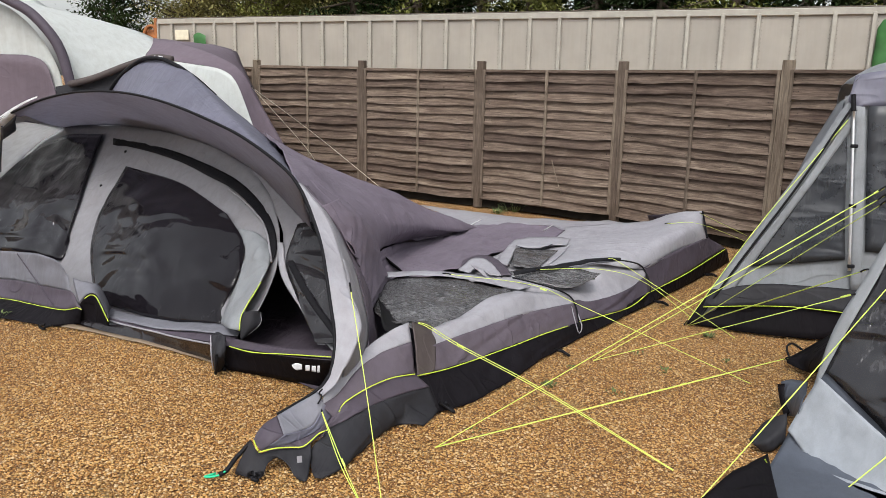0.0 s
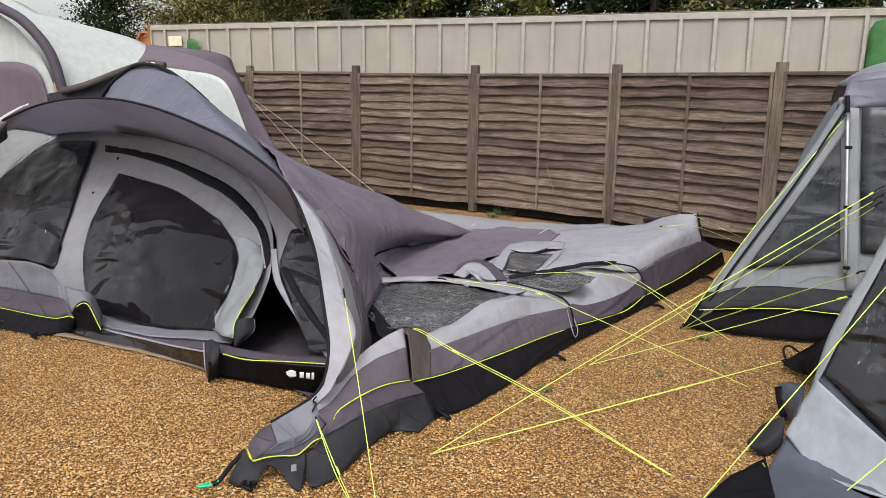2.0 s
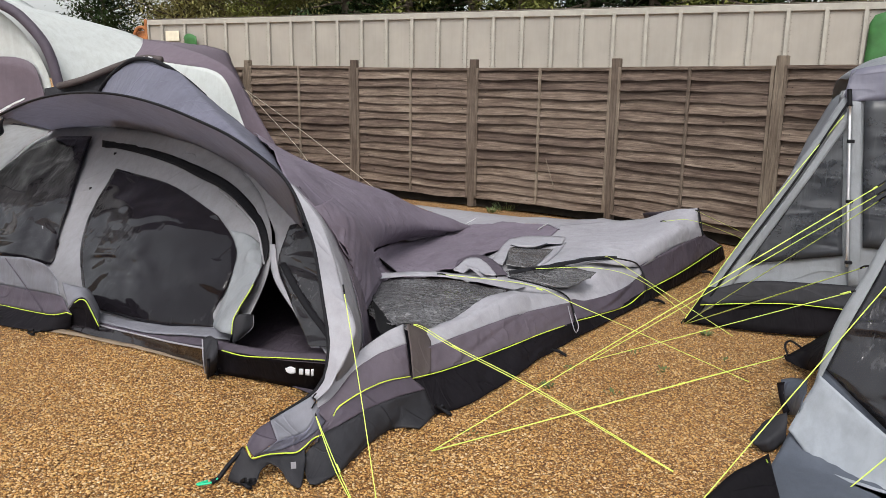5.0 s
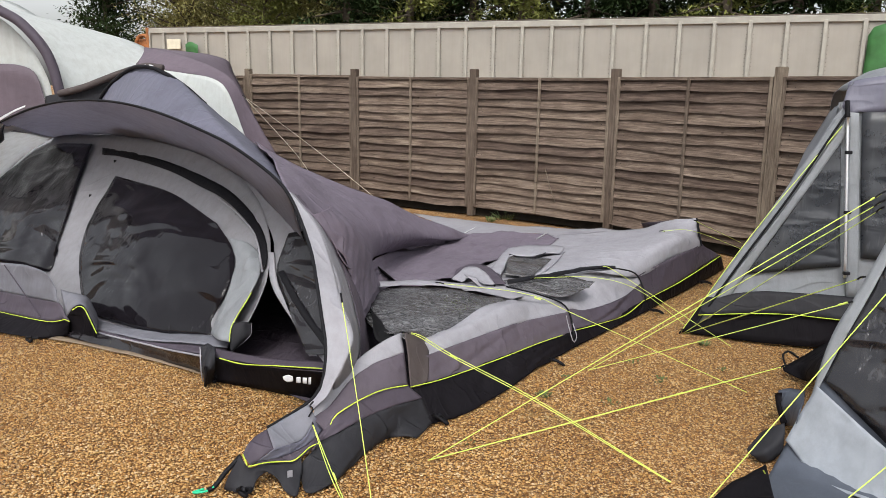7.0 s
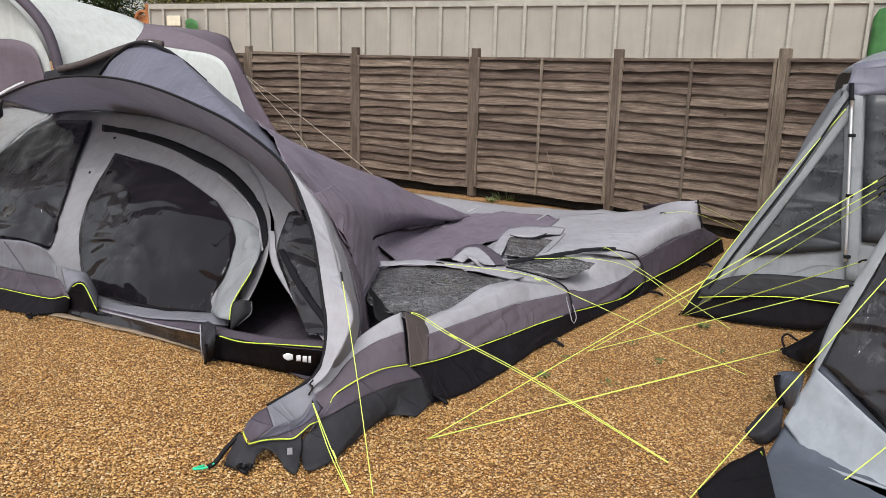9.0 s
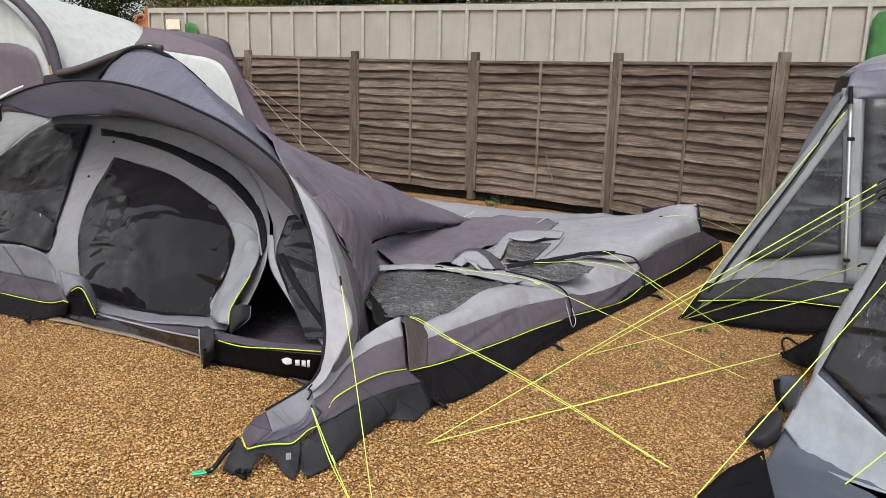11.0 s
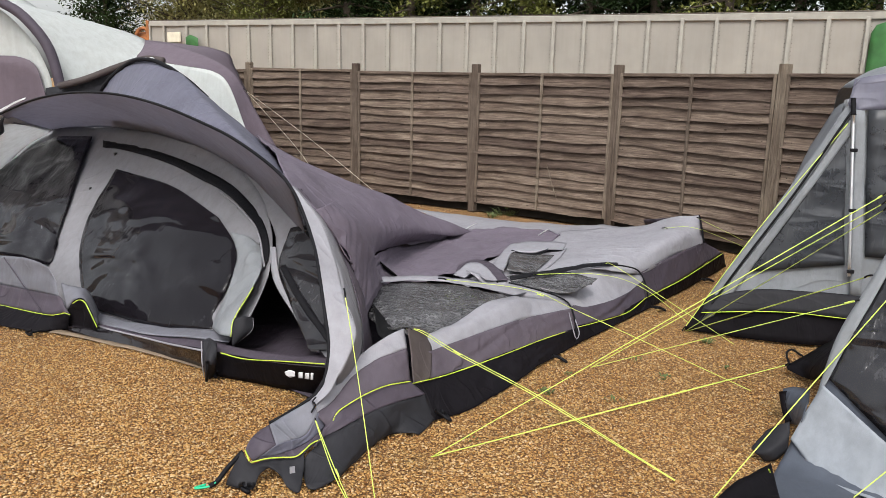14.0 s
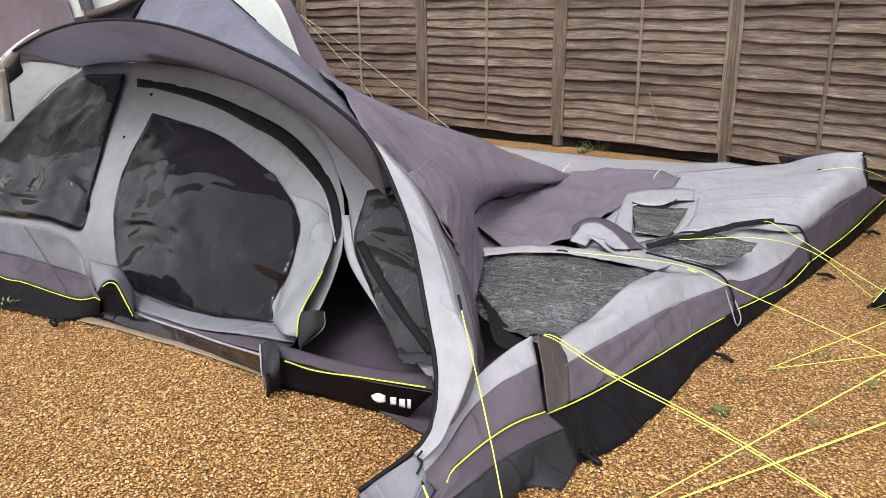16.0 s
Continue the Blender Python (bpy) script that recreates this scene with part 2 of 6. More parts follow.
M_RIVET = plain("dull_rivet_metal", (0.13, 0.11, 0.09), 0.6, 0.3, 0.2, 30.0, 0.1)
# near-black, for the shade in the gap under the fence
M_GAP_DARK = plain("dark_gap_backing", (0.018, 0.014, 0.010), 0.95, 0, 0.4, 9.0, 0.8, 0.05)
M_BARK = plain("dark_bark", (0.06, 0.045, 0.033), 0.9, 0, 0.4, 8.0, 0.8)
M_RUST = plain("orange_rust_paint", (0.30, 0.115, 0.04), 0.8, 0, 0.6, 7.0, 0.5)
M_GRNPNL = plain("green_tarpaulin", (0.035, 0.13, 0.035), 0.6, 0, 0.3, 3.0, 0.2)
M_NOTICE = plain("faded_notice_plate", (0.60, 0.56, 0.44), 0.6, 0, 0.1, 8.0, 0.05)


def _trailer(nt, b):
    v = coords(nt)
    f = noise_tex(nt, v, 1.3, 5)
    s = noise_tex(nt, scaled(nt, v, (7, 7, 0.5)), 2.0, 5, 0.6)
    c = ramp(nt, f, [(0.3, (0.26, 0.243, 0.217)), (0.7, (0.325, 0.303, 0.268))])
    c = mix(nt, 0.10, c, ramp(nt, s, [(0.35, (0.6, 0.55, 0.48)), (0.6, (1, 1, 1))]), "MULTIPLY")
    nt.links.new(c, b.inputs["Base Color"])
    b.inputs["Roughness"].default_value = 0.55
    bump(nt, b, f, 0.15, 0.02)


M_TRAILER = mat("aged_cream_paint", _trailer)


def _gravel(nt, b):
    v = coords(nt)
    w = node(nt, "ShaderNodeTexNoise", Scale=26.0, Detail=2.0)
    nt.links.new(v, w.inputs["Vector"])
    warp = nt.nodes.new("ShaderNodeVectorMath")
    warp.operation = "MULTIPLY_ADD"
    warp.inputs[1].default_value = (0.02, 0.02, 0.02)
    nt.links.new(w.outputs["Color"], warp.inputs[0])
    nt.links.new(v, warp.inputs[2])
    vo = nt.nodes.new("ShaderNodeTexVoronoi")
    vo.inputs["Scale"].default_value = 108.0
    nt.links.new(warp.outputs[0], vo.inputs["Vector"])
    sep = nt.nodes.new("ShaderNodeSeparateColor")
    nt.links.new(vo.outputs["Color"], sep.inputs[0])
    c = ramp(nt, sep.outputs[0], [(0.0, (0.22, 0.100, 0.028)), (0.35, (0.45, 0.235, 0.068)), (0.6, (0.58, 0.335, 0.112)), (0.85, (0.67, 0.44, 0.19)), (1.0, (0.72, 0.56, 0.355))])
    # shade between the stones, multiplied into the gravel colour
    gap_shade = ramp(nt, vo.outputs["Distance"], [(0.26, (1, 1, 1)), (0.62, (0.23, 0.165, 0.105))])
    c = mix(nt, 0.85, c, gap_shade, "MULTIPLY")
    big = noise_tex(nt, v, 0.9, 5, 0.6)
    c = mix(nt, 0.6, c, ramp(nt, big, [(0.3, (0.72, 0.66, 0.6)), (0.65, (1, 1, 1))]), "MULTIPLY")
    moss = noise_tex(nt, scaled(nt, v, (1.0, 1.0, 0.0)), 1.5, 6, 0.7, 0.3)
    c = mix(nt, ramp(nt, moss, [(0.55, (0, 0, 0)), (0.75, (0.40, 0.40, 0.40))]), c, (0.17, 0.16, 0.055))
    nt.links.new(c, b.inputs["Base Color"])
    b.inputs["Roughness"].default_value = 0.85
    inv = nt.nodes.new("ShaderNodeMath")
    inv.operation = "SUBTRACT"
    inv.inputs[0].default_value = 1.0
    nt.links.new(vo.outputs["Distance"], inv.inputs[1])
    bump(nt, b, inv.outputs[0], 0.9, 0.012)


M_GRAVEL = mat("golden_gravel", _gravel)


def _stone(nt, b):
    geo = nt.nodes.new("ShaderNodeNewGeometry")
    c = ramp(nt, geo.outputs["Random Per Island"], [(0.0, (0.22, 0.100, 0.033)), (0.25, (0.44, 0.235, 0.078)), (0.55, (0.56, 0.338, 0.124)), (0.8, (0.61, 0.41, 0.185)), (1.0, (0.65, 0.505, 0.315))])
    v = coords(nt)
    big = noise_tex(nt, v, 0.9, 5, 0.6)
    c = mix(nt, 0.6, c, ramp(nt, big, [(0.3, (0.72, 0.66, 0.6)), (0.65, (1, 1, 1))]), "MULTIPLY")
    f = noise_tex(nt, v, 160.0, 3)
    c = mix(nt, 0.3, c, ramp(nt, f, [(0.3, (0.55, 0.5, 0.45)), (0.7, (1, 1, 1))]), "MULTIPLY")
    moss = noise_tex(nt, scaled(nt, v, (1.0, 1.0, 0.0)), 1.5, 6, 0.7, 0.3)
    c = mix(nt, ramp(nt, moss, [(0.55, (0, 0, 0)), (0.75, (0.40, 0.40, 0.40))]), c, (0.17, 0.16, 0.055))
    nt.links.new(c, b.inputs["Base Color"])
    b.inputs["Roughness"].default_value = 0.85
    b.inputs["Specular IOR Level"].default_value = 0.25


M_STONE = mat("flint_pebbles", _stone)


# ---- geometry helpers ----
def thing(name, label, category, group="", at=(0, 0, 0)):
    ob = new(name)
    ob.location = at
    ob.empty_display_size = 0.1
    return tagged(ob, label, category, group)


def mesh_object(name, verts, faces, material, parent=None, label="", smooth=True, thick=0.0):
    me = bpy.data.meshes.new(name)
    off, up = Vector((0, 0, 0)), parent
    while up is not None:
        off, up = off + Vector(up.location), up.parent
    me.from_pydata([tuple(Vector(v) - off) for v in verts], [], faces)
    me.materials.append(material)
    me.validate()
    if smooth:
        me.polygons.foreach_set("use_smooth", [True] * len(me.polygons))
    ob = new(name, me)
    if parent is not None:
        ob.parent = parent
    if thick:
        so = ob.modifiers.new("cloth_thickness", "SOLIDIFY")
        so.thickness, so.offset = thick, 0.0
    return tagged(ob, label)


def catmull(pts, n):
    """n points, evenly spaced, on a smooth line through a few knots."""
    p = [Vector(q) for q in pts]
    if len(p) == 2:
        return [p[0].lerp(p[1], i / (n - 1)) for i in range(n)]
    p = [p[0] * 2 - p[1]] + p + [p[-1] * 2 - p[-2]]
    dense = []
    for i in range(1, len(p) - 2):
        for k in range(12):
            t = k / 12
            a, b, c, d = p[i - 1], p[i], p[i + 1], p[i + 2]
            dense.append(0.5 * ((2 * b) + (c - a) * t + (2 * a - 5 * b + 4 * c - d) * t * t + (3 * b - a - 3 * c + d) * t ** 3))
    dense.append(p[-2])
    acc = [0.0]
    for q, r in zip(dense, dense[1:]):
        acc.append(acc[-1] + (r - q).length)
    out, j = [], 0
    for i in range(n):
        s = acc[-1] * i / (n - 1)
        while j < len(acc) - 2 and acc[j + 1] < s:
            j += 1
        seg = max(acc[j + 1] - acc[j], 1e-9)
        out.append(dense[j].lerp(dense[j + 1], min(1, max(0, (s - acc[j]) / seg))))
    return out


def loft(name, curves, material, parent=None, label="", nu=40, nv=16, wrinkle=0.010, scale=3.0, lift=0.0, thick=0.004, pleat=0.0, runs=6.0, skew=0.6, across=False, belly=0.0):
    """A sheet of cloth through a few curves, with soft wrinkles; lift moves it along its normal; pleat: the height of runs of folds that lie slantwise across it; belly: how far its middle hangs out."""
    lines = [catmull(c, nu) for c in curves]
    cols = [catmull([l[i] for l in lines], nv) for i in range(nu)]
    grid = [[cols[i][j] for i in range(nu)] for j in range(nv)]
    verts = []
    for j in range(nv):
        for i in range(nu):
            p = grid[j][i]
            du = grid[j][min(i + 1, nu - 1)] - grid[j][max(i - 1, 0)]
            dv = grid[min(j + 1, nv - 1)][i] - grid[max(j - 1, 0)][i]
            nrm = du.cross(dv)
            if nrm.length < 1e-9:
                nrm = Vector((0, -1, 0))
            nrm.normalize()
            if nrm.dot(Vector((0.3, -1, 0.8))) < 0:
                nrm = -nrm
            w = noise.noise(p * scale) + 0.5 * noise.noise(p * scale * 2.7 + Vector((7, 3, 1))) + 0.25 * noise.noise(p * scale * 6.1)
            q = p + nrm * (w * wrinkle + lift)
            if belly:
                q = q + nrm * belly * math.sin(math.pi * i / (nu - 1)) * math.sin(math.pi * j / (nv - 1))
            if pleat:
                a, e = i / (nu - 1), j / (nv - 1)
                if across:
                    a, e = e, a
                s = runs * (a + skew * e) + 0.8 * noise.noise(p * 1.7)
                ridge = 1 - 2 * abs(noise.noise(Vector((s, e * 0.7, 3.7))))
                q = q + nrm * pleat * ridge * (0.5 + noise.noise(p * 1.3 + Vector((4, 4, 4))))
            q.z = max(q.z, 0.004)
            verts.append(q)
    faces = [(j * nu + i, j * nu + i + 1, (j + 1) * nu + i + 1, (j + 1) * nu + i) for j in range(nv - 1) for i in range(nu - 1)]
    return mesh_object(name, verts, faces, material, parent, label, True, thick)


def tube(name, pts, r, material, parent=None, label="", n=0, sides=6, wob=0.0):
    """A round cord through a few points."""
    n = n or max(8, len(pts) * 6)
    line = catmull(pts, n) if len(pts) > 2 else catmull(pts, max(n, 2))
    if wob:
        line = [p + Vector((0, 0, 1)) * wob * noise.noise(p * 4) for p in line]
    verts, faces = [], []
    for i, p in enumerate(line):
        d = (line[min(i + 1, n - 1)] - line[max(i - 1, 0)]).normalized()
        u = d.cross(Vector((0.1, 0.2, 1))).normalized()
        w = d.cross(u)
        for k in range(sides):
            a = 2 * math.pi * k / sides
            verts.append(p + (u * math.cos(a) + w * math.sin(a)) * r)
    for i in range(n - 1):
        for k in range(sides):
            faces.append((i * sides + k, i * sides + (k + 1) % sides, (i + 1) * sides + (k + 1) % sides, (i + 1) * sides + k))
    faces.append(tuple(range(sides)))
    faces.append(tuple((n - 1) * sides + k for k in range(sides)))
    return mesh_object(name, verts, faces, material, parent, label)


def box(name, c, size, material, parent=None, label="", rz=0.0, bevel=0.004):
    bm = bmesh.new()
    bmesh.ops.create_cube(bm, size=1)
    bmesh.ops.scale(bm, vec=size, verts=bm.verts)
    if bevel:
        bmesh.ops.bevel(bm, geom=bm.edges[:], offset=bevel, segments=1, affect="EDGES")
    m = Matrix.Translation(c) @ Matrix.Rotation(rz, 4, "Z")
    bm.transform(m)
    v = [x.co.copy() for x in bm.verts]
    bm.verts.index_update()
    f = [tuple(x.index for x in q.verts) for q in bm.faces]
    bm.free()
    return mesh_object(name, v, f, material, parent, label, False)


TENT_O = Vector((-0.75, 2.70, 0))
TENT_A, TENT_B = Vector((0.475, 0.88, 0)), Vector((-0.88, 0.475, 0))


def T(a, b, z):
    """A place in the main tent: along its side, across to its far side, up."""
    return TENT_O + TENT_A * a + TENT_B * b + Vector((0, 0, z))


# ---- ground ----
def ground():
    xs = sorted(set([-400, -120, -50, -25] + [x * 0.5 for x in range(-26, 25)] + [20, 50, 120, 400]))
    ys = sorted(set([-400, -120, -40, -12, -6, -3] + [y * 0.5 for y in range(-2, 28)] + [20, 30, 60, 150, 400]))
    verts = [(x, y, 0.012 * noise.noise(Vector((x * 0.7, y * 0.7, 0))) - 0.012) for y in ys for x in xs]
    n = len(xs)
    faces = [(j * n + i, j * n + i + 1, (j + 1) * n + i + 1, (j + 1) * n + i) for j in range(len(ys) - 1) for i in range(n - 1)]
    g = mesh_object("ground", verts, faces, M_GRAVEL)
    tagged(g, "golden brown pea gravel ground with damp patches", "ground", kind="structure")


ground()


def pebbles():
    """Loose stones lying on the gravel, thickest where the ground is near."""
    rng = np.random.default_rng(5)
    n = 104000
    y = 1.5 + 8.4 * rng.beta(1.25, 3.2, n)
    x = -0.55 - 0.1 * y + rng.normal(0.1, 0.55 + 0.36 * y, n)
    phi = (1 + 5 ** 0.5) / 2
    ico = np.array([(-1, phi, 0), (1, phi, 0), (-1, -phi, 0), (1, -phi, 0), (0, -1, phi), (0, 1, phi), (0, -1, -phi), (0, 1, -phi), (phi, 0, -1), (phi, 0, 1), (-phi, 0, -1), (-phi, 0, 1)]) / 1.9
    tri = np.array([(0, 11, 5), (0, 5, 1), (0, 1, 7), (0, 7, 10), (0, 10, 11), (1, 5, 9), (5, 11, 4), (11, 10, 2), (10, 7, 6), (7, 1, 8), (3, 9, 4), (3, 4, 2), (3, 2, 6), (3, 6, 8), (3, 8, 9), (4, 9, 5), (2, 4, 11), (6, 2, 10), (8, 6, 7), (9, 8, 1)])
    size = 0.0045 * (0.6 + 0.9 * rng.random(n) ** 1.6)
    a = rng.random(n) * 6.283
    v = ico[None] * (1 + 0.22 * (rng.random((n, 12, 1)) - 0.5)) * np.stack([size * (1 + 0.6 * rng.random(n)), size, size * (0.5 + 0.35 * rng.random(n))], 1)[:, None]
    vx = v[..., 0] * np.cos(a)[:, None] - v[..., 1] * np.sin(a)[:, None] + x[:, None]
    vy = v[..., 0] * np.sin(a)[:, None] + v[..., 1] * np.cos(a)[:, None] + y[:, None]
    vz = v[..., 2] + (rng.random(n) * 0.006 - 0.006)[:, None]
    co = np.stack([vx, vy, vz], -1).reshape(-1)
    f = (tri[None] + (np.arange(n) * 12)[:, None, None]).reshape(-1)
    me = bpy.data.meshes.new("pebbles")
    me.vertices.add(n * 12)
    me.vertices.foreach_set("co", co)
    me.loops.add(len(f))
    me.loops.foreach_set("vertex_index", f.astype(np.int32))
    me.polygons.add(n * 20)
    me.polygons.foreach_set("loop_start", np.arange(0, len(f), 3, dtype=np.int32))
    me.update(calc_edges=True)
    me.materials.append(M_STONE)
    tagged(new("pebbles", me), "loose golden flint pebbles strewn on the ground", "pebbles", kind="stuff")


pebbles()

# ---- fence ----
POSTS = [(-8.35, 12.15), (-6.48, 11.68), (-4.609, 11.192), (-2.747, 10.681), (-0.933, 10.018), (0.84, 9.23), (2.343, 8.006), (3.80, 6.74), (5.25, 5.46), (6.7, 4.2)]
FENCE_TOP = 1.80


def slat_mesh(seed, width, bow):
    """One waney-edged lap board: slanted, its lower edge wavy."""
    rng = random.Random(seed)
    n, h, th = 15, 0.148, 0.015
    ph = [rng.uniform(0, 6.28) for _ in range(3)]
    verts, faces = [], []
    for i in range(n):
        x = -width / 2 + width * i / (n - 1)
        wv = 0.008 * math.sin(x * 3.1 + ph[0]) + 0.006 * math.sin(x * 8.0 + ph[1]) + 0.003 * math.sin(x * 19 + ph[2])
        by = bow * math.sin(x * 2.4 + ph[1])
        lo, hi = -h / 2 + wv, h / 2
        verts += [(x, -0.040 - by, lo), (x, 0.008, hi), (x, 0.008 + th, hi), (x, -0.040 + th - by, lo)]
    for i in range(n - 1):
        for k in range(4):
            faces.append((i * 4 + k, i * 4 + (k + 1) % 4, (i + 1) * 4 + (k + 1) % 4, (i + 1) * 4 + k))
    faces += [(0, 1, 2, 3), tuple((n - 1) * 4 + k for k in range(4))]
    me = bpy.data.meshes.new("slat")
    me.from_pydata(verts, [], faces)
    me.materials.append(M_SLAT)
    return me


def fence():
    width = 1.80
    slats = [slat_mesh(40 + k, width, 0.006 + 0.006 * (k % 3)) for k in range(9)]
    whole = thing("fence", "weathered grey-brown timber lap fence on square posts along the gravel", "fence")
    for i, (p, q) in enumerate(zip(POSTS, POSTS[1:])):
        d = Vector((q[0] - p[0], q[1] - p[1], 0))
        rz = math.atan2(d.y, d.x)
        w = d.length - 0.09
        rng = random.Random(i)
        top = FENCE_TOP + rng.uniform(-0.02, 0.01)
        pan = box("panel_rail", (0, -0.008, top - 0.02), (w, 0.05, 0.036), M_SLAT)
        pan.parent = whole
        pan.location, pan.rotation_euler = Vector((p[0] + q[0], p[1] + q[1], 0)) / 2, (0, 0, rz)
        count = 15
        for k in range(count):
            s = new("slat", rng.choice(slats))
            s.parent = pan
            s.location = (0, 0.012, 0.19 + k * (top - 0.265) / (count - 1))
            s.rotation_euler = (radians(rng.uniform(-1.5, 1.5)), radians(rng.uniform(-0.4, 0.4)), 0)
            s.scale = (w / width, 1, rng.uniform(0.95, 1.06))
        for x in (-w / 2 + 0.02, 0.0, w / 2 - 0.02):
            box("batten", (x, -0.028, (top + 0.1) / 2 + 0.01), (0.036, 0.024, top - 0.13), M_POST).parent = pan
        nv, nf = [], []
        for k in range(count):
            for x in (-0.47, -0.43, 0.44):
                c = Vector((x * w + rng.uniform(-0.03, 0.03), -0.036, 0.19 + k * (top - 0.265) / (count - 1) + rng.uniform(-0.03, 0.0)))
                j = len(nv)
                nv += [c + Vector((0.005, 0, 0)), c + Vector((0, 0, 0.005)), c - Vector((0.005, 0, 0)), c - Vector((0, 0, 0.005)), c + Vector((0, -0.005, 0))]
                nf += [(j, j + 1, j + 4), (j + 1, j + 2, j + 4), (j + 2, j + 3, j + 4), (j + 3, j, j + 4)]
        tagged(mesh_object("nail_heads", nv, nf, M_TRIM), kind="stuff").parent = pan
        box("bottom_rail", (0, 0.008, 0.135), (w, 0.04, 0.05), M_SLAT).parent = pan
    for i, p in enumerate(POSTS):
        a = POSTS[max(i - 1, 0)]
        b = POSTS[min(i + 1, len(POSTS) - 1)]
        post = box("post", (0, 0, 0.945), (0.095, 0.085, 1.89), M_POST, None, "", 0, 0.006)
        post.parent = whole
        post.location, post.rotation_euler = (p[0], p[1], 0), (0, radians(random.uniform(-0.5, 0.5)), math.atan2(b[1] - a[1], b[0] - a[0]))


fence()


# added bank whose dark colour gives the shade below the fence panels
def dark_bank():
    line = [Vector((x, y, 0)) for x, y in POSTS]
    dirs = [(line[min(i + 1, len(line) - 1)] - line[max(i - 1, 0)]).normalized() for i in range(len(line))]
    out = [Vector((-d.y, d.x, 0)) for d in dirs]
    rows = [[p + o * a + Vector((0, 0, z)) for p, o in zip(line, out)] for a, z in ((0.03, 0.006), (0.10, 0.03), (0.2, 0.15), (0.7, 0.16), (2.5, 0.02))]
    bank = loft("ground_bank", rows, M_GAP_DARK, None, "", 60, 16, 0.02, 5, 0, 0.0)
    tagged(bank, "dark bank added behind the fence to blacken the gap beneath", "soil", kind="structure")


dark_bank()


# ---- trailer behind the fence ----
TR_A, TR_B = Vector((-11.28, 19.19, 0)), Vector((4.92, 15.95, 0))


def trailer():
    d = (TR_B - TR_A).normalized()
    rz = math.atan2(d.y, d.x)
    back = Vector((-d.y, d.x, 0))
    t = thing("box_trailer", "long cream riveted metal box trailer standing behind the fence", "trailer", "", TR_A)

    def P(s, out, z):
        return TR_A + d * s - back * out + Vector((0, 0, z))
    L = 20.6
    box("body", P(L / 2, -1.25, 1.75), (L, 2.46, 2.55), M_TRAILER, t, "cream sheet metal side", rz, 0.01)
    box("roof", P(L / 2, -1.25, 3.06), (L + 0.02, 2.52, 0.05), M_TRAILER, t, "", rz, 0.01)
    box("roof_edge", P(L / 2, -0.02, 3.095), (L, 0.08, 0.022), M_RIVET, t, "dark weathered roof edge", rz, 0.004)
    box("corner_post", P(-0.03, 0.0, 1.8), (0.09, 0.12, 2.6), M_RUST, t, "rusty corner post", rz, 0.01)
    box("top_rail", P(L / 2, 0.0, 3.015), (L, 0.07, 0.13), M_RIB, t, "", rz, 0.01)
    box("bottom_rail", P(L / 2, 0.0, 0.5), (L, 0.07, 0.12), M_TRAILER, t, "", rz, 0.01)
    for k in range(32):
        s = (0.02, 0.50)[k] if k < 2 else 1.25 + (k - 2) * 0.6505
        if s > L:
            break
        w = 0.075
        box("rib", P(s, 0.02, 1.75), (w, 0.05, 2.5), M_RIB, t, "", rz, 0.006)
    # rivet rows beside the ribs
    verts, faces = [], []
    for k in range(31):
        s = 0.60 + k * 0.6505
        for side in (-0.062, 0.062):
            for j in range(14):
                if s + side > L:
                    continue
                c = P(s + side, 0.022, 2.9 - j * 0.075)
                i0 = len(verts)
                r = 0.009
                verts += [c + d * r, c + Vector((0, 0, r)), c - d * r, c - Vector((0, 0, r)), c - back * 0.012]
                faces += [(i0, i0 + 1, i0 + 4), (i0 + 1, i0 + 2, i0 + 4), (i0 + 2, i0 + 3, i0 + 4), (i0 + 3, i0, i0 + 4)]
    riv = mesh_object("riveting", verts, faces, M_RIVET, t, "rows of dark rivets")
    tagged(riv, kind="stuff")
    box("notice_plate", P(0.86, 0.05, 2.67), (0.44, 0.02, 0.25), M_NOTICE, t, "faded yellow notice plate", rz)
    for s in (2.2, 3.4, 16.5, 17.7):
        bm = bmesh.new()
        bmesh.ops.create_cone(bm, cap_ends=True, segments=20, radius1=0.48, radius2=0.48, depth=0.28)
        bm.transform(Matrix.Translation(P(s, -0.25, 0.47)) @ Matrix.Rotation(rz, 4, "Z") @ Matrix.Rotation(radians(90), 4, "X"))
        v = [x.co.copy() for x in bm.verts]
        f = [tuple(x.index for x in q.verts) for q in bm.faces]
        bm.free()
        mesh_object("wheel", v, f, M_TRIM, t, "black rubber wheel", False)
    # green sheets showing against the side
    a = thing("green_sheet", "green plastic sheet hung on the trailer side", "sheet")
    loft("sheet", [[P(1.27, 0.09, 2.66), P(1.45, 0.10, 2.72), P(1.68, 0.09, 2.64)], [P(1.27, 0.09, 1.4), P(1.45, 0.12, 1.4), P(1.68, 0.09, 1.4)]], M_GRNPNL, a, "", 10, 10, 0.02)
    a = thing("green_sheet", "large green tarpaulin against the trailer side", "tarpaulin")
    loft("sheet", [[P(16.92, 0.10, 2.70), P(17.2, 0.16, 2.9), P(19.0, 0.12, 2.9)], [P(16.9, 0.10, 0.6), P(17.4, 0.18, 0.6), P(19.0, 0.12, 0.6)]], M_GRNPNL, a, "", 14, 12, 0.04)
    r = thing("site_machine", "rusty orange machinery frame beyond the trailer", "machine")
    c = P(-0.55, -0.6, 0)
    box("body", c + Vector((0, 0, 1.42)), (0.62, 0.6, 2.84), M_RUST, r, "", rz, 0.06)
    box("mast", c + Vector((0.3, 0, 1.52)), (0.10, 0.12, 3.0), M_RUST, r, "", rz, 0.02)
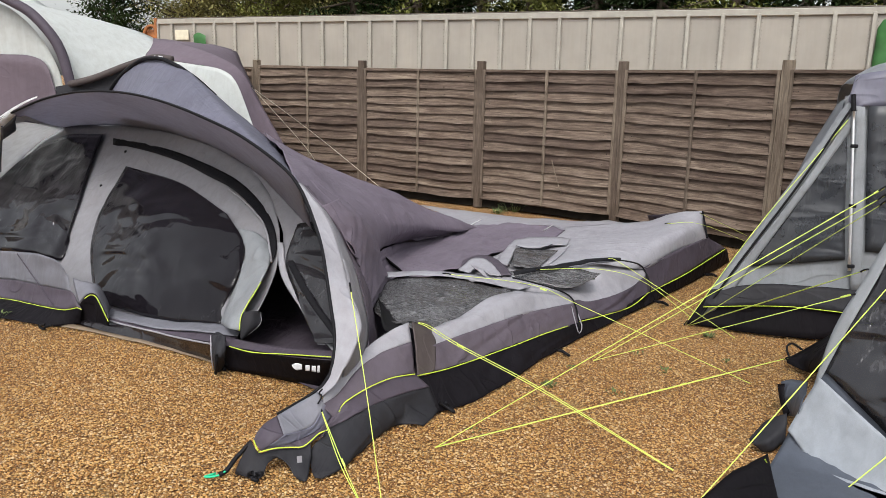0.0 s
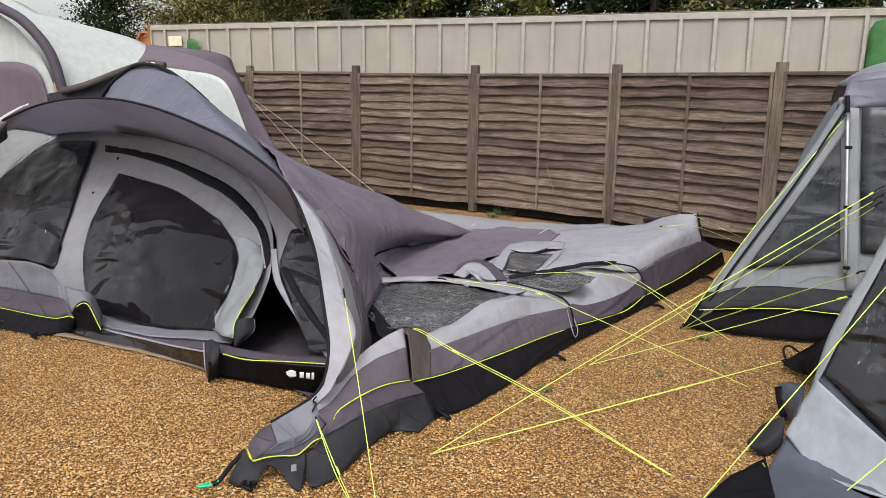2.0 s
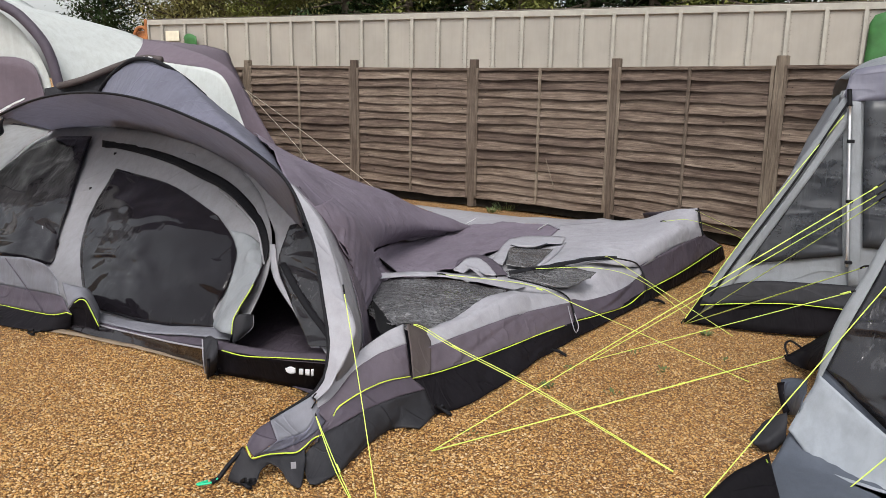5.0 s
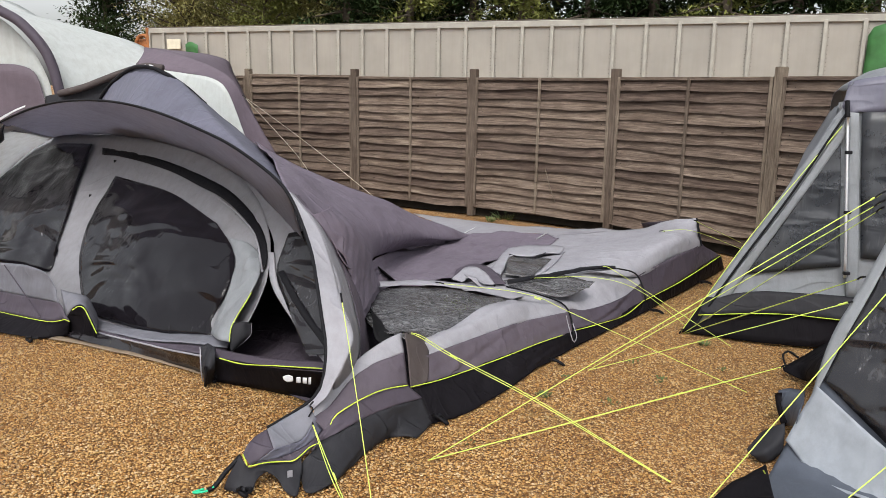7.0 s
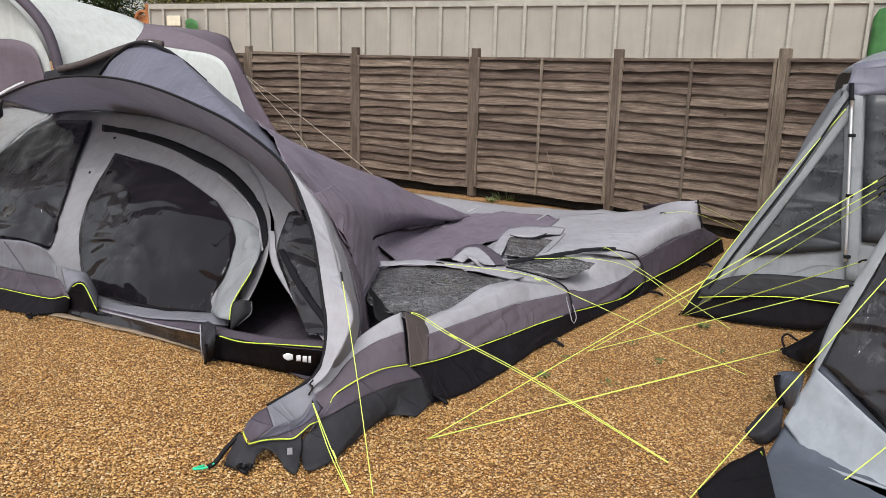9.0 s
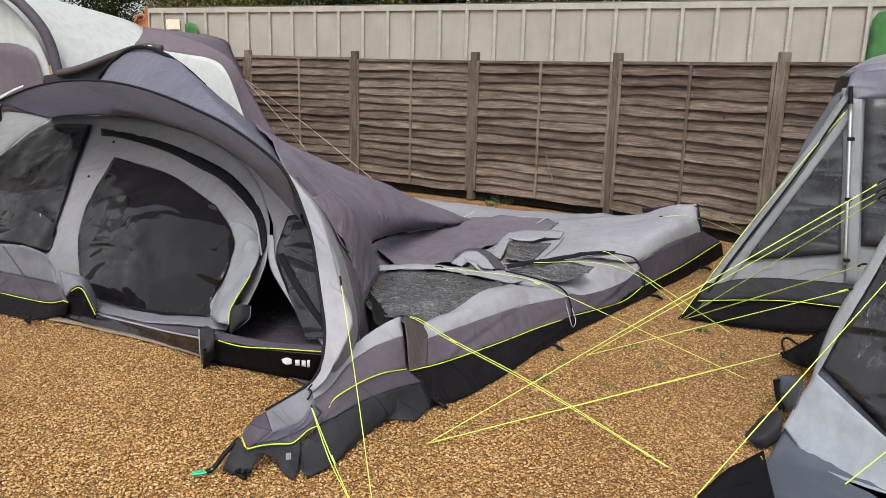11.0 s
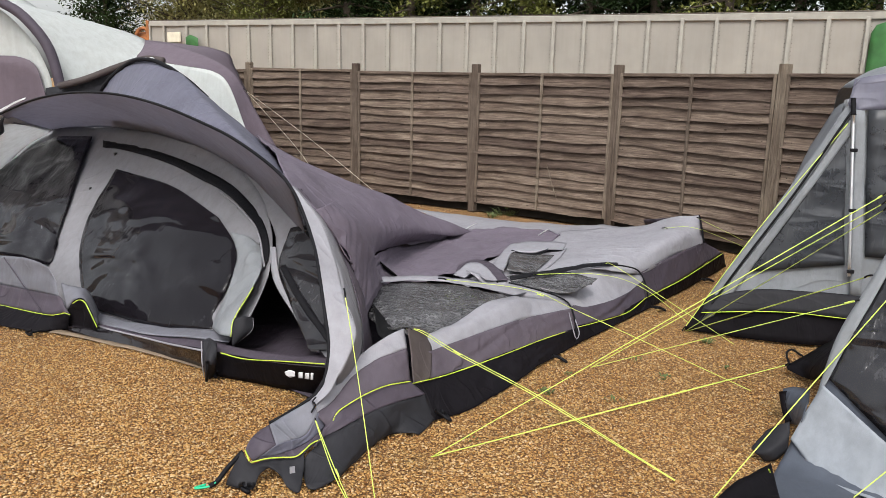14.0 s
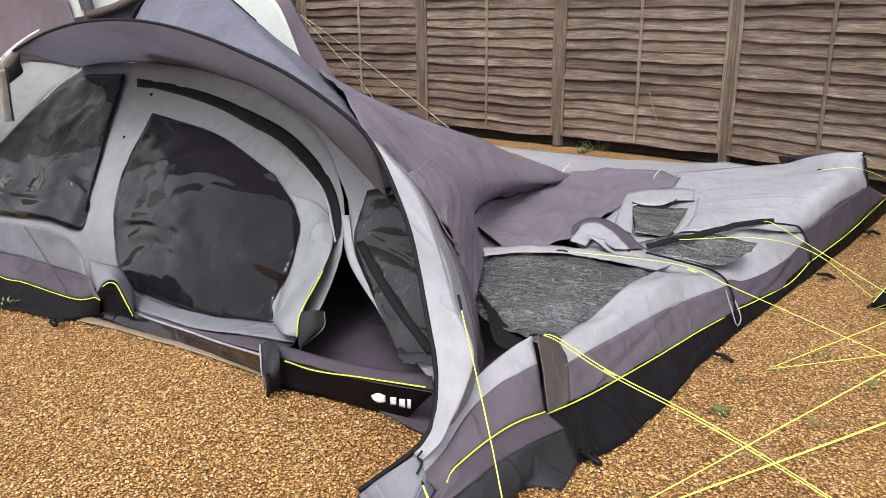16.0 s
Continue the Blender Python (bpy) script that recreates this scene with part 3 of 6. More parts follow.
    tube("hoop", [c + Vector((-0.25, -0.35, 2.5)), c + Vector((-0.15, -0.35, 2.85)), c + Vector((0.1, -0.35, 2.9)), c + Vector((0.22, -0.35, 2.55))], 0.05, M_RUST, r)


trailer()
# ---- trees beyond the trailer ----

def leaf_mass(rng, anchors, size, droop):
    """Small bent leaves scattered round anchor points along the limbs."""
    verts, faces = [], []
    for p, spread, count in anchors:
        for _ in range(count):
            c = p + Vector((rng.gauss(0, spread), rng.gauss(0, spread), rng.gauss(0, spread * 0.6) - droop * rng.random()))
            a, tilt = rng.uniform(0, 6.28), rng.uniform(-0.9, 0.9)
            s = size * rng.uniform(0.6, 1.5)
            u = Vector((math.cos(a) * math.cos(tilt), math.sin(a) * math.cos(tilt), math.sin(tilt) - 0.25))
            w = Vector((-math.sin(a), math.cos(a), rng.uniform(-0.6, 0.6))) * 0.42
            i = len(verts)
            verts += [c - u * s, c + w * s - Vector((0, 0, 0.1 * s)), c + u * s, c - w * s - Vector((0, 0, 0.1 * s))]
            faces += [(i, i + 1, i + 2), (i, i + 2, i + 3)]
    return verts, faces


def tree(x, y, height, reach, low, material, seed, label, conifer=True, dense=1.0, size=0.10):
    rng = random.Random(seed)
    t = thing("tree", label, "tree", "trees beyond the trailer", (x, y, 0))
    base = Vector((x, y, 0))
    sway = Vector((rng.uniform(-0.3, 0.3), rng.uniform(-0.3, 0.3), 0))
    verts, faces = [], []

    def limb(p, q, r0, r1, sides=6):
        d = (q - p).normalized()
        u = d.cross(Vector((0.3, 0.9, 0.1))).normalized()
        w = d.cross(u)
        i0 = len(verts)
        for c, r in ((p, r0), (q, r1)):
            for k in range(sides):
                a = 2 * math.pi * k / sides
                verts.append(c + (u * math.cos(a) + w * math.sin(a)) * r)
        for k in range(sides):
            faces.append((i0 + k, i0 + (k + 1) % sides, i0 + sides + (k + 1) % sides, i0 + sides + k))
    steps = 5
    for k in range(steps):
        p = base + sway * (k / steps) + Vector((0, 0, height * k / steps))
        q = base + sway * ((k + 1) / steps) + Vector((0, 0, height * (k + 1) / steps))
        limb(p, q, 0.02 * height * (1 - 0.8 * k / steps), 0.02 * height * (1 - 0.8 * (k + 1) / steps), 8)
    anchors = []
    n = int((46 if conifer else 40) * dense)
    for k in range(n):
        f = low + (1 - low) * (k + rng.random()) / n
        if conifer:
            r = reach * (1.05 - f) ** 0.8 * rng.uniform(0.6, 1.1)
        else:
            r = reach * math.sin(math.pi * min(0.97, max(0.12, (f - low * 0.6) / (1 - low * 0.6)))) ** 0.6 * rng.uniform(0.45, 1.05)
        az = rng.uniform(0, 6.283)
        out = Vector((math.cos(az), math.sin(az), 0))
        p = base + sway * f + Vector((0, 0, f * height))
        q = p + out * r + Vector((0, 0, (-0.22 if conifer else 0.35) * r))
        limb(p, q, 0.05, 0.012, 5)
        m = 5
        for j in range(1, m + 1):
            c = p.lerp(q, j / m)
            anchors.append((c, 0.16 + 0.12 * r * (1 - j / m) + (0.0 if conifer else 0.12), int((38 if conifer else 34) * dense)))
    mesh_object("trunk", verts, faces, M_BARK, t, "dark bark trunk and limbs")
    v, f = leaf_mass(rng, anchors, size, 0.25 if conifer else 0.05)
    mesh_object("crown", v, f, material, t, "", False)


CON = "dark green conifer with drooping branches beyond the trailer"
DEC = "light green spring tree with open crown beyond the trailer"
tree(-15.9, 24.0, 6.2, 1.6, 0.25, M_LEAF_D, 11, "small dark bushy tree against the white sky", False, 1.3, 0.07)
for k, (x, y, h, r) in enumerate(((-14.6, 26.5, 7.0, 1.9), (-13.2, 25.0, 7.5, 2.0), (-11.8, 26.0, 8.0, 2.1), (-10.4, 24.5, 7.4, 2.0), (-9.2, 26.0, 8.0, 2.2), (-8.0, 24.8, 7.0, 2.0))):
    tree(x, y, h, r, 0.22, M_LEAF_L if k % 3 else M_LEAF_M, 30 + k, DEC, False, 1.8, 0.050)
for k in range(5):
    tree(-14.0 + k * 1.5, 28.5, 8.0, 2.3, 0.12, M_LEAF_M if k % 2 else M_LEAF_L, 130 + k, DEC, False, 1.5, 0.065)
for k in range(13):
    x = -6.9 + k * 1.75
    tree(x, 22.6 - 0.16 * (x + 7) + (k % 3) * 0.8, 8.5 + (k * 7) % 3, 2.3 + 0.3 * (k % 2), 0.14, (M_LEAF_D, M_LEAF_M, M_LEAF_D, M_LEAF_M, M_LEAF_D)[k % 5], 60 + k, CON, True, 1.2, 0.07)
for k in range(9):
    x = -7.0 + k * 2.7
    tree(x, 25.6 - 0.16 * (x + 7), 9.5, 2.9, 0.08, M_LEAF_D, 90 + k, CON, True, 1.3, 0.11)

# ---- main tent: half collapsed tunnel tent ----
tent = thing("collapsed_tent", "half-collapsed grey and mauve tunnel tent on gravel, front arch still standing", "tent", "", (-0.5, 4.5, 0))

# front hood: dark underside between the front edge and the front wall
HOOD_EDGE = [(-4.249, 5.589, 1.260), (-4.034, 5.487, 1.322), (-3.543, 5.226, 1.437), (-3.119, 5.006, 1.501), (-2.732, 4.795, 1.525), (-2.383, 4.603, 1.522), (-2.074, 4.438, 1.494), (-1.777, 4.262, 1.449), (-1.530, 4.143, 1.390), (-1.300, 4.032, 1.326), (-1.074, 3.905, 1.240), (-0.903, 3.807, 1.156), (-0.814, 3.741, 1.093)]
HOOD_FOLD = [(-4.448, 6.593, 1.125), (-4.098, 6.445, 1.168), (-3.729, 6.265, 1.192), (-3.380, 6.088, 1.200), (-3.061, 5.931, 1.192), (-2.660, 5.698, 1.166), (-2.254, 5.411, 1.123), (-1.895, 5.159, 1.060), (-1.546, 4.876, 0.964), (-1.290, 4.658, 0.845), (-1.127, 4.496, 0.777), (-0.970, 4.334, 0.715)]
HOOD_IN = [(-4.290, 5.656, 1.242), (-4.154, 5.844, 1.214)] + HOOD_FOLD
loft("hood", [HOOD_EDGE, HOOD_IN], M_HOOD, tent, "mauve-grey hood lit through the cloth", 70, 14, 0.008, 3)
PIPING_R = [(-0.732, 3.670, 1.002), (-0.619, 3.541, 0.853), (-0.550, 3.430, 0.740), (-0.484, 3.323, 0.580), (-0.447, 3.268, 0.476), (-0.429, 3.213, 0.373), (-0.439, 3.154, 0.285), (-0.478, 3.106, 0.241), (-0.545, 3.037, 0.201), (-0.603, 2.956, 0.177)]
tube("hood_piping", HOOD_EDGE + PIPING_R, 0.009, M_TRIM, tent, "", 90)
loft("hood_side_panel", [[(-7.111, 7.043, -0.168), (-5.145, 6.038, 0.880), (-4.379, 5.647, 1.188), (-4.044, 5.490, 1.319), (-4.134, 5.890, 1.227), (-4.428, 6.560, 1.125)], [(-5.660, 5.646, -0.510), (-5.209, 5.979, 0.087), (-5.141, 6.303, 0.460), (-4.971, 6.434, 0.691), (-4.727, 6.562, 0.960), (-4.417, 6.545, 1.115)]], M_PALE, tent, "pale grey side panel", 30, 10, 0.006, 3)
loft("hood_rim", [[(-4.60, 5.77, 1.07), (-4.354, 5.625, 1.205), (-4.087, 5.496, 1.310), (-3.848, 5.384, 1.392), (-3.611, 5.261, 1.454)], [(-4.66, 5.86, 1.10), (-4.40, 5.70, 1.235), (-4.12, 5.56, 1.340), (-3.87, 5.43, 1.412), (-3.62, 5.28, 1.464)]], M_PALE, tent, "white edge tape of the hood", 24, 4, 0.003)
loft("side_strip", [[(-4.375, 5.659, 1.166), (-4.587, 5.865, 1.019), (-4.790, 6.051, 0.853), (-4.945, 6.194, 0.708)], [(-4.297, 5.648, 1.185), (-4.554, 5.907, 1.015), (-4.764, 6.110, 0.847), (-4.924, 6.271, 0.708)]], M_PALE, tent, "white pole strip", 16, 4, 0.003)
tube("strip_seam", [(-4.290, 5.640, 1.190), (-4.546, 5.897, 1.018), (-4.756, 6.100, 0.850), (-4.916, 6.261, 0.711)], 0.008, M_NAVY, tent, "", 16)
loft("dark_tab", [[(-4.300, 5.648, 1.176), (-4.167, 5.583, 1.235), (-4.027, 5.514, 1.300)], [(-4.400, 5.750, 1.110), (-4.230, 5.670, 1.190), (-4.040, 5.530, 1.290)], [(-4.483, 5.843, 1.055), (-4.295, 5.799, 1.148), (-4.281, 5.726, 1.170)]], M_NAVY, tent, "dark slate corner tab", 10, 6, 0.004)
# outer roof over the front arch
loft("front_roof", [[(-5.705, 5.686, -0.525), (-5.251, 6.021, 0.076), (-5.012, 6.480, 0.684), (-4.766, 6.608, 0.955)] + HOOD_FOLD,
      [T(2.6, 6.2, 0.3), T(2.5, 5.6, 0.7), T(2.4, 4.8, 1.0), T(2.4, 4.0, 1.15), T(2.4, 3.2, 1.12), T(2.3, 2.6, 1.05), T(2.1, 2.0, 0.95), T(1.9, 1.6, 0.9), T(1.5, 1.15, 0.88)]], M_PURPLE, tent, "", 50, 14, 0.01, 3, -0.01)

# pale wing on the right of the arch and the beam sleeve behind it
WING_L = [(-0.821, 3.761, 1.101)] + PIPING_R[:8]
WING_R = [(-0.815, 3.765, 1.100), (-0.670, 3.695, 0.980), (-0.592, 3.643, 0.892), (-0.505, 3.543, 0.759), (-0.416, 3.416, 0.613), (-0.343, 3.345, 0.528), (-0.327, 3.295, 0.476), (-0.339, 3.230, 0.407), (-0.367, 3.175, 0.333), (-0.392, 3.130, 0.272), (-0.440, 3.084, 0.227)]
SLEEVE = [(-0.800, 3.830, 1.080), (-0.653, 3.831, 0.884), (-0.577, 3.875, 0.741), (-0.514, 3.899, 0.583), (-0.468, 3.899, 0.427), (-0.413, 3.842, 0.273), (-0.386, 3.681, 0.237)]
loft("wing_panel", [WING_L, WING_R], M_LIGHT, tent, "pale grey wing panel", 60, 8, 0.005, 3, pleat=0.006, runs=1.5)
SLEEVE_MID = [(-0.807, 3.79, 1.092), (-0.655, 3.755, 0.938), (-0.575, 3.745, 0.81), (-0.495, 3.715, 0.66), (-0.425, 3.640, 0.505), (-0.372, 3.56, 0.36), (-0.365, 3.40, 0.29), (-0.40, 3.25, 0.255)]
loft("wing_lining", [WING_R[:-2], SLEEVE_MID], M_MID, tent, "grey inner strip of the wing", 40, 6, 0.008, 5, pleat=0.008, runs=7)
loft("beam_sleeve", [SLEEVE_MID, SLEEVE], M_SIDE, tent, "mauve-grey inflatable beam sleeve", 40, 10, 0.010, 5, pleat=0.010, runs=9)
tube("sleeve_seam", SLEEVE, 0.004, M_WALL, tent)
# lower wing that runs out to the front peg
FOOT_T = [(-0.587, 2.921, 0.190), (-0.560, 2.979, 0.198), (-0.524, 3.021, 0.216), (-0.490, 3.050, 0.234), (-0.458, 3.076, 0.252)]
FOOT_B = [(-0.523, 2.843, 0.142), (-0.489, 2.900, 0.137), (-0.452, 2.969, 0.132), (-0.432, 3.018, 0.163), (-0.421, 3.060, 0.202)]
BAND_LO = [(-0.580, 2.787, 0.104), (-0.502, 2.869, 0.096), (-0.442, 2.974, 0.102), (-0.411, 3.029, 0.119), (-0.389, 3.113, 0.138)]
WING_HEM = [(-0.629, 2.771, 0.137), (-0.596, 2.756, 0.092), (-0.553, 2.809, 0.089), (-0.504, 2.850, 0.078), (-0.457, 2.882, 0.074), (-0.428, 2.906, 0.086), (-0.406, 2.946, 0.098)]
loft("wing_foot", [FOOT_T, FOOT_B], M_CORNER, tent, "grey foot of the wing", 24, 8, 0.006, 5)
loft("wing_band", [FOOT_B, BAND_LO], M_DOME, tent, "blue-grey band", 24, 8, 0.006, 6, pleat=0.006)
loft("wing_corner", [[(-0.589, 2.925, 0.188), (-0.616, 2.871, 0.178), (-0.627, 2.817, 0.164), (-0.626, 2.765, 0.141)], [(-0.523, 2.845, 0.140), (-0.544, 2.816, 0.131), (-0.565, 2.795, 0.115), (-0.590, 2.762, 0.098)]], M_WALL, tent, "", 14, 6, 0.004, 6)
loft("wing_lower", [BAND_LO, [(-0.596, 2.766, 0.092), (-0.504, 2.850, 0.078), (-0.457, 2.882, 0.074), (-0.428, 2.906, 0.086), (-0.395, 3.010, 0.098)]], M_WALL, tent, "", 24, 6, 0.005, 6)
loft("wing_skirt", [[(-0.64, 2.766, 0.137)] + WING_HEM[1:6], [(-0.676, 2.730, 0.060), (-0.606, 2.725, 0.055), (-0.560, 2.775, 0.072), (-0.500, 2.825, 0.066), (-0.436, 2.815, 0.050), (-0.410, 2.868, 0.060)],
      [(-0.689, 2.707, 0.008), (-0.616, 2.695, 0.008), (-0.568, 2.710, 0.006), (-0.559, 2.750, 0.045), (-0.537, 2.798, 0.056), (-0.490, 2.785, 0.046), (-0.433, 2.747, 0.008), (-0.377, 2.732, 0.008), (-0.404, 2.848, 0.040)]], M_FLAP, tent, "charcoal skirt with a scalloped open edge", 60, 10, 0.006, 9)
tube("corner_webbing", [(-0.640, 2.775, 0.130), (-0.690, 2.725, 0.070), (-0.715, 2.690, 0.030), (-0.738, 2.668, 0.016)], 0.010, M_TRIM, tent, "", 14, 6)
tube("piping", [(-0.621, 2.755, 0.148), (-0.596, 2.741, 0.108)], 0.0029, M_PIPE, tent, "lime piping", 6)
tube("piping", [(-0.592, 2.741, 0.103), (-0.545, 2.793, 0.100), (-0.504, 2.841, 0.087), (-0.450, 2.865, 0.085), (-0.426, 2.900, 0.097), (-0.410, 2.958, 0.107), (-0.384, 3.000, 0.110)], 0.0029, M_PIPE, tent, "lime piping", 40)
tube("clip", [(-0.439, 3.085, 0.264), (-0.448, 3.067, 0.250), (-0.432, 3.060, 0.240), (-0.441, 3.031, 0.214)], 0.004, M_TRIM, tent, "black plastic clip", 14, 6)
box("care_tag", (-0.435, 2.800, 0.060), (0.022, 0.003, 0.032), M_LIGHT, tent, "small grey care tag", 0.5, 0.001)
# front wall
FW_TOP = [(-5.239, 6.008, 0.069), (-5.074, 6.469, 0.639), (-4.833, 6.606, 0.915), (-4.480, 6.609, 1.115), (-3.793, 6.304, 1.184), (-3.095, 5.951, 1.208), (-2.425, 5.565, 1.183), (-1.850, 5.132, 1.056), (-1.481, 4.780, 0.898), (-1.266, 4.485, 0.712), (-1.178, 4.248, 0.517)]
FW_BOT = [(-5.084, 5.833, -0.025), (-4.205, 5.399, 0.016), (-3.627, 5.031, -0.041), (-3.156, 4.756, -0.063), (-2.567, 4.466, -0.035), (-2.196, 4.305, 0.006), (-1.812, 4.150, 0.061), (-1.468, 4.019, 0.118), (-1.266, 3.989, 0.199), (-1.194, 4.093, 0.347), (-1.173, 4.219, 0.489)]
door = loft("door_panel", [FW_TOP, FW_BOT], M_MID, tent, "mid grey front door panel", 60, 24, 0.006, 4)
loft("side_window", [[(-5.200, 6.150, 0.380), (-4.927, 6.420, 0.719), (-4.790, 6.461, 0.834), (-4.556, 6.460, 0.965), (-4.139, 6.329, 1.065), (-3.671, 6.118, 1.107)], [(-5.059, 5.943, 0.202), (-4.529, 5.924, 0.422), (-4.220, 5.808, 0.480), (-3.896, 5.696, 0.547), (-3.645, 5.629, 0.616), (-3.579, 5.714, 0.741)], [(-4.956, 5.824, 0.037), (-4.148, 5.450, 0.152), (-3.803, 5.303, 0.186), (-3.489, 5.142, 0.195), (-3.408, 5.149, 0.207), (-3.433, 5.231, 0.292)]], M_FILM, tent, "dark glossy clear window film", 40, 24, 0.012, 2.5, 0.004, pleat=0.02, runs=2.5, skew=0.9)
# pale cord drawn as the highlight along a fold of the side window
tube("film_crease", [(-3.75, 5.49, 0.42), (-3.58, 5.32, 0.29), (-3.44, 5.16, 0.20)], 0.005, M_LIGHT, tent, "pale line added as the highlight on a film fold", 12, 6)
loft("door_window", [[(-3.152, 5.676, 0.892), (-3.198, 5.413, 0.603), (-3.146, 5.176, 0.387), (-2.977, 4.910, 0.193), (-2.793, 4.694, 0.113), (-2.594, 4.548, 0.066)], [(-2.400, 5.229, 0.848), (-2.272, 4.935, 0.647), (-2.165, 4.688, 0.459), (-2.061, 4.464, 0.285), (-1.990, 4.310, 0.172), (-1.982, 4.263, 0.093)], [(-1.751, 4.727, 0.727), (-1.521, 4.488, 0.613), (-1.445, 4.342, 0.503), (-1.450, 4.229, 0.387), (-1.506, 4.179, 0.254), (-1.476, 4.080, 0.172)]], M_FILM, door, "dark glossy clear door window film", 50, 36, 0.006, 4, 0.006, belly=0.04)
loft("door_zip", [[(-3.541, 6.084, 1.079), (-3.213, 5.908, 1.076), (-2.551, 5.503, 1.036), (-2.165, 5.238, 0.988), (-1.820, 5.001, 0.925), (-1.605, 4.819, 0.859), (-1.428, 4.654, 0.777), (-1.302, 4.501, 0.699), (-1.230, 4.378, 0.619), (-1.201, 4.284, 0.552), (-1.213, 4.258, 0.522)], [(-3.493, 6.009, 1.027), (-3.144, 5.799, 1.030), (-2.495, 5.403, 0.982), (-2.102, 5.117, 0.921), (-1.830, 4.933, 0.873), (-1.614, 4.749, 0.811), (-1.437, 4.585, 0.733), (-1.348, 4.474, 0.666), (-1.288, 4.379, 0.598), (-1.239, 4.301, 0.546), (-1.221, 4.268, 0.526)]], M_TRIM, door, "wide black zip flap", 50, 4, 0.006, 4, 0.013)
tube("zip_coil", [(-1.83, 4.90, 0.875), (-1.60, 4.70, 0.815), (-1.41, 4.535, 0.735), (-1.32, 4.425, 0.668), (-1.262, 4.33, 0.598), (-1.21, 4.24, 0.54)], 0.007, M_LIGHT, door, "pale zip coil edge", 30, 6)
loft("door_roll", [[(-1.598, 4.583, 0.665), (-1.462, 4.404, 0.560), (-1.439, 4.246, 0.412), (-1.482, 4.187, 0.282), (-1.490, 4.100, 0.179)], [(-1.407, 4.474, 0.658), (-1.305, 4.253, 0.567), (-1.301, 4.143, 0.437), (-1.341, 4.046, 0.322), (-1.330, 3.898, 0.214)], [(-1.289, 4.397, 0.608), (-1.208, 4.200, 0.533), (-1.202, 4.082, 0.456), (-1.242, 3.987, 0.356), (-1.260, 3.896, 0.207)]], M_BTENT, door, "curled edge of the open door", 30, 16, 0.006, 6, 0.0, pleat=0.012, runs=4, skew=1.2)
tube("roll_piping", [(-1.200, 4.070, 0.460), (-1.217, 4.027, 0.412), (-1.243, 3.959, 0.342), (-1.257, 3.912, 0.287), (-1.258, 3.886, 0.210)], 0.0029, M_PIPE, door, "", 24)
loft("roll_end", [[(-1.265, 3.943, 0.300), (-1.205, 3.951, 0.316), (-1.170, 4.000, 0.295)], [(-1.258, 3.910, 0.240), (-1.200, 3.915, 0.240), (-1.160, 3.960, 0.240)], [(-1.255, 3.890, 0.170), (-1.245, 3.890, 0.155), (-1.225, 3.930, 0.175)]], M_FLAP, door, "dark rolled end of the door", 12, 10, 0.006, 6)
tube("roll_end_piping", [(-1.170, 3.99, 0.297), (-1.158, 3.955, 0.240), (-1.222, 3.925, 0.176), (-1.251, 3.880, 0.150)], 0.002, M_MID, door, "", 14)
# pale cord drawn as the highlight along a fold of the door window
tube("film_crease", [(-2.793, 4.674, 0.150), (-2.66, 4.56, 0.105), (-2.50, 4.455, 0.075)], 0.004, M_LIGHT, door, "pale line added as the highlight on a film fold", 12, 6)
for c in ((-3.261, 5.834, 0.995), (-1.623, 4.758, 0.796), (-3.376, 5.635, 0.724)):
    box("toggle", c, (0.022, 0.012, 0.03), M_TRIM, door, "", 0.4, 0.004)
# strip of wall beyond the opening, with a small window
opening = loft("opening_panel", [[(-1.756, 5.056, 1.030), (-1.276, 4.519, 0.742), (-1.124, 4.227, 0.525), (-0.882, 3.927, 0.349), (-0.574, 3.630, 0.215)], [(-1.301, 4.742, 0.928), (-0.893, 4.354, 0.754), (-0.698, 4.084, 0.584), (-0.584, 3.865, 0.421), (-0.498, 3.627, 0.222)]], M_MID, tent, "", 24, 12, 0.01, 4)
loft("opening_window", [[(-1.084, 4.409, 0.735), (-1.095, 4.230, 0.543), (-0.921, 3.991, 0.394), (-0.700, 3.714, 0.231)], [(-0.958, 4.373, 0.769), (-0.746, 4.145, 0.651), (-0.617, 3.927, 0.498), (-0.511, 3.649, 0.269)]], M_FILM3, opening, "glossy film strip", 24, 14, 0.012, 6, 0.03)
loft("opening_band", [[(-1.082, 4.183, 0.559), (-0.873, 3.946, 0.430), (-0.601, 3.676, 0.302)], [(-1.043, 4.179, 0.576), (-0.823, 3.933, 0.444), (-0.565, 3.673, 0.319)]], M_TRIM, opening, "", 16, 4, 0.010, 6, 0.002)
loft("door_edge", [[(-1.226, 4.380, 0.627), (-1.106, 4.166, 0.471), (-0.882, 3.927, 0.349), (-0.700, 3.714, 0.231)], [(-1.180, 4.362, 0.633), (-1.054, 4.146, 0.480), (-0.834, 3.909, 0.358), (-0.648, 3.696, 0.241)]], M_LIGHT, tent, "", 20, 4, 0.006, 4, 0.014)
# front left wall and threshold
PANEL_LO = [(-5.171, 5.541, -0.05), (-3.863, 4.888, 0.090), (-3.492, 4.700, 0.145), (-3.081, 4.495, 0.189), (-2.839, 4.390, 0.206), (-2.693, 4.325, 0.218)]
LEFT_HEM = [(-5.00, 5.36, -0.04), (-3.703, 4.701, 0.012), (-3.439, 4.621, 0.019), (-2.887, 4.351, 0.079), (-2.700, 4.280, 0.103), (-2.647, 4.286, 0.124), (-2.573, 4.255, 0.123)]
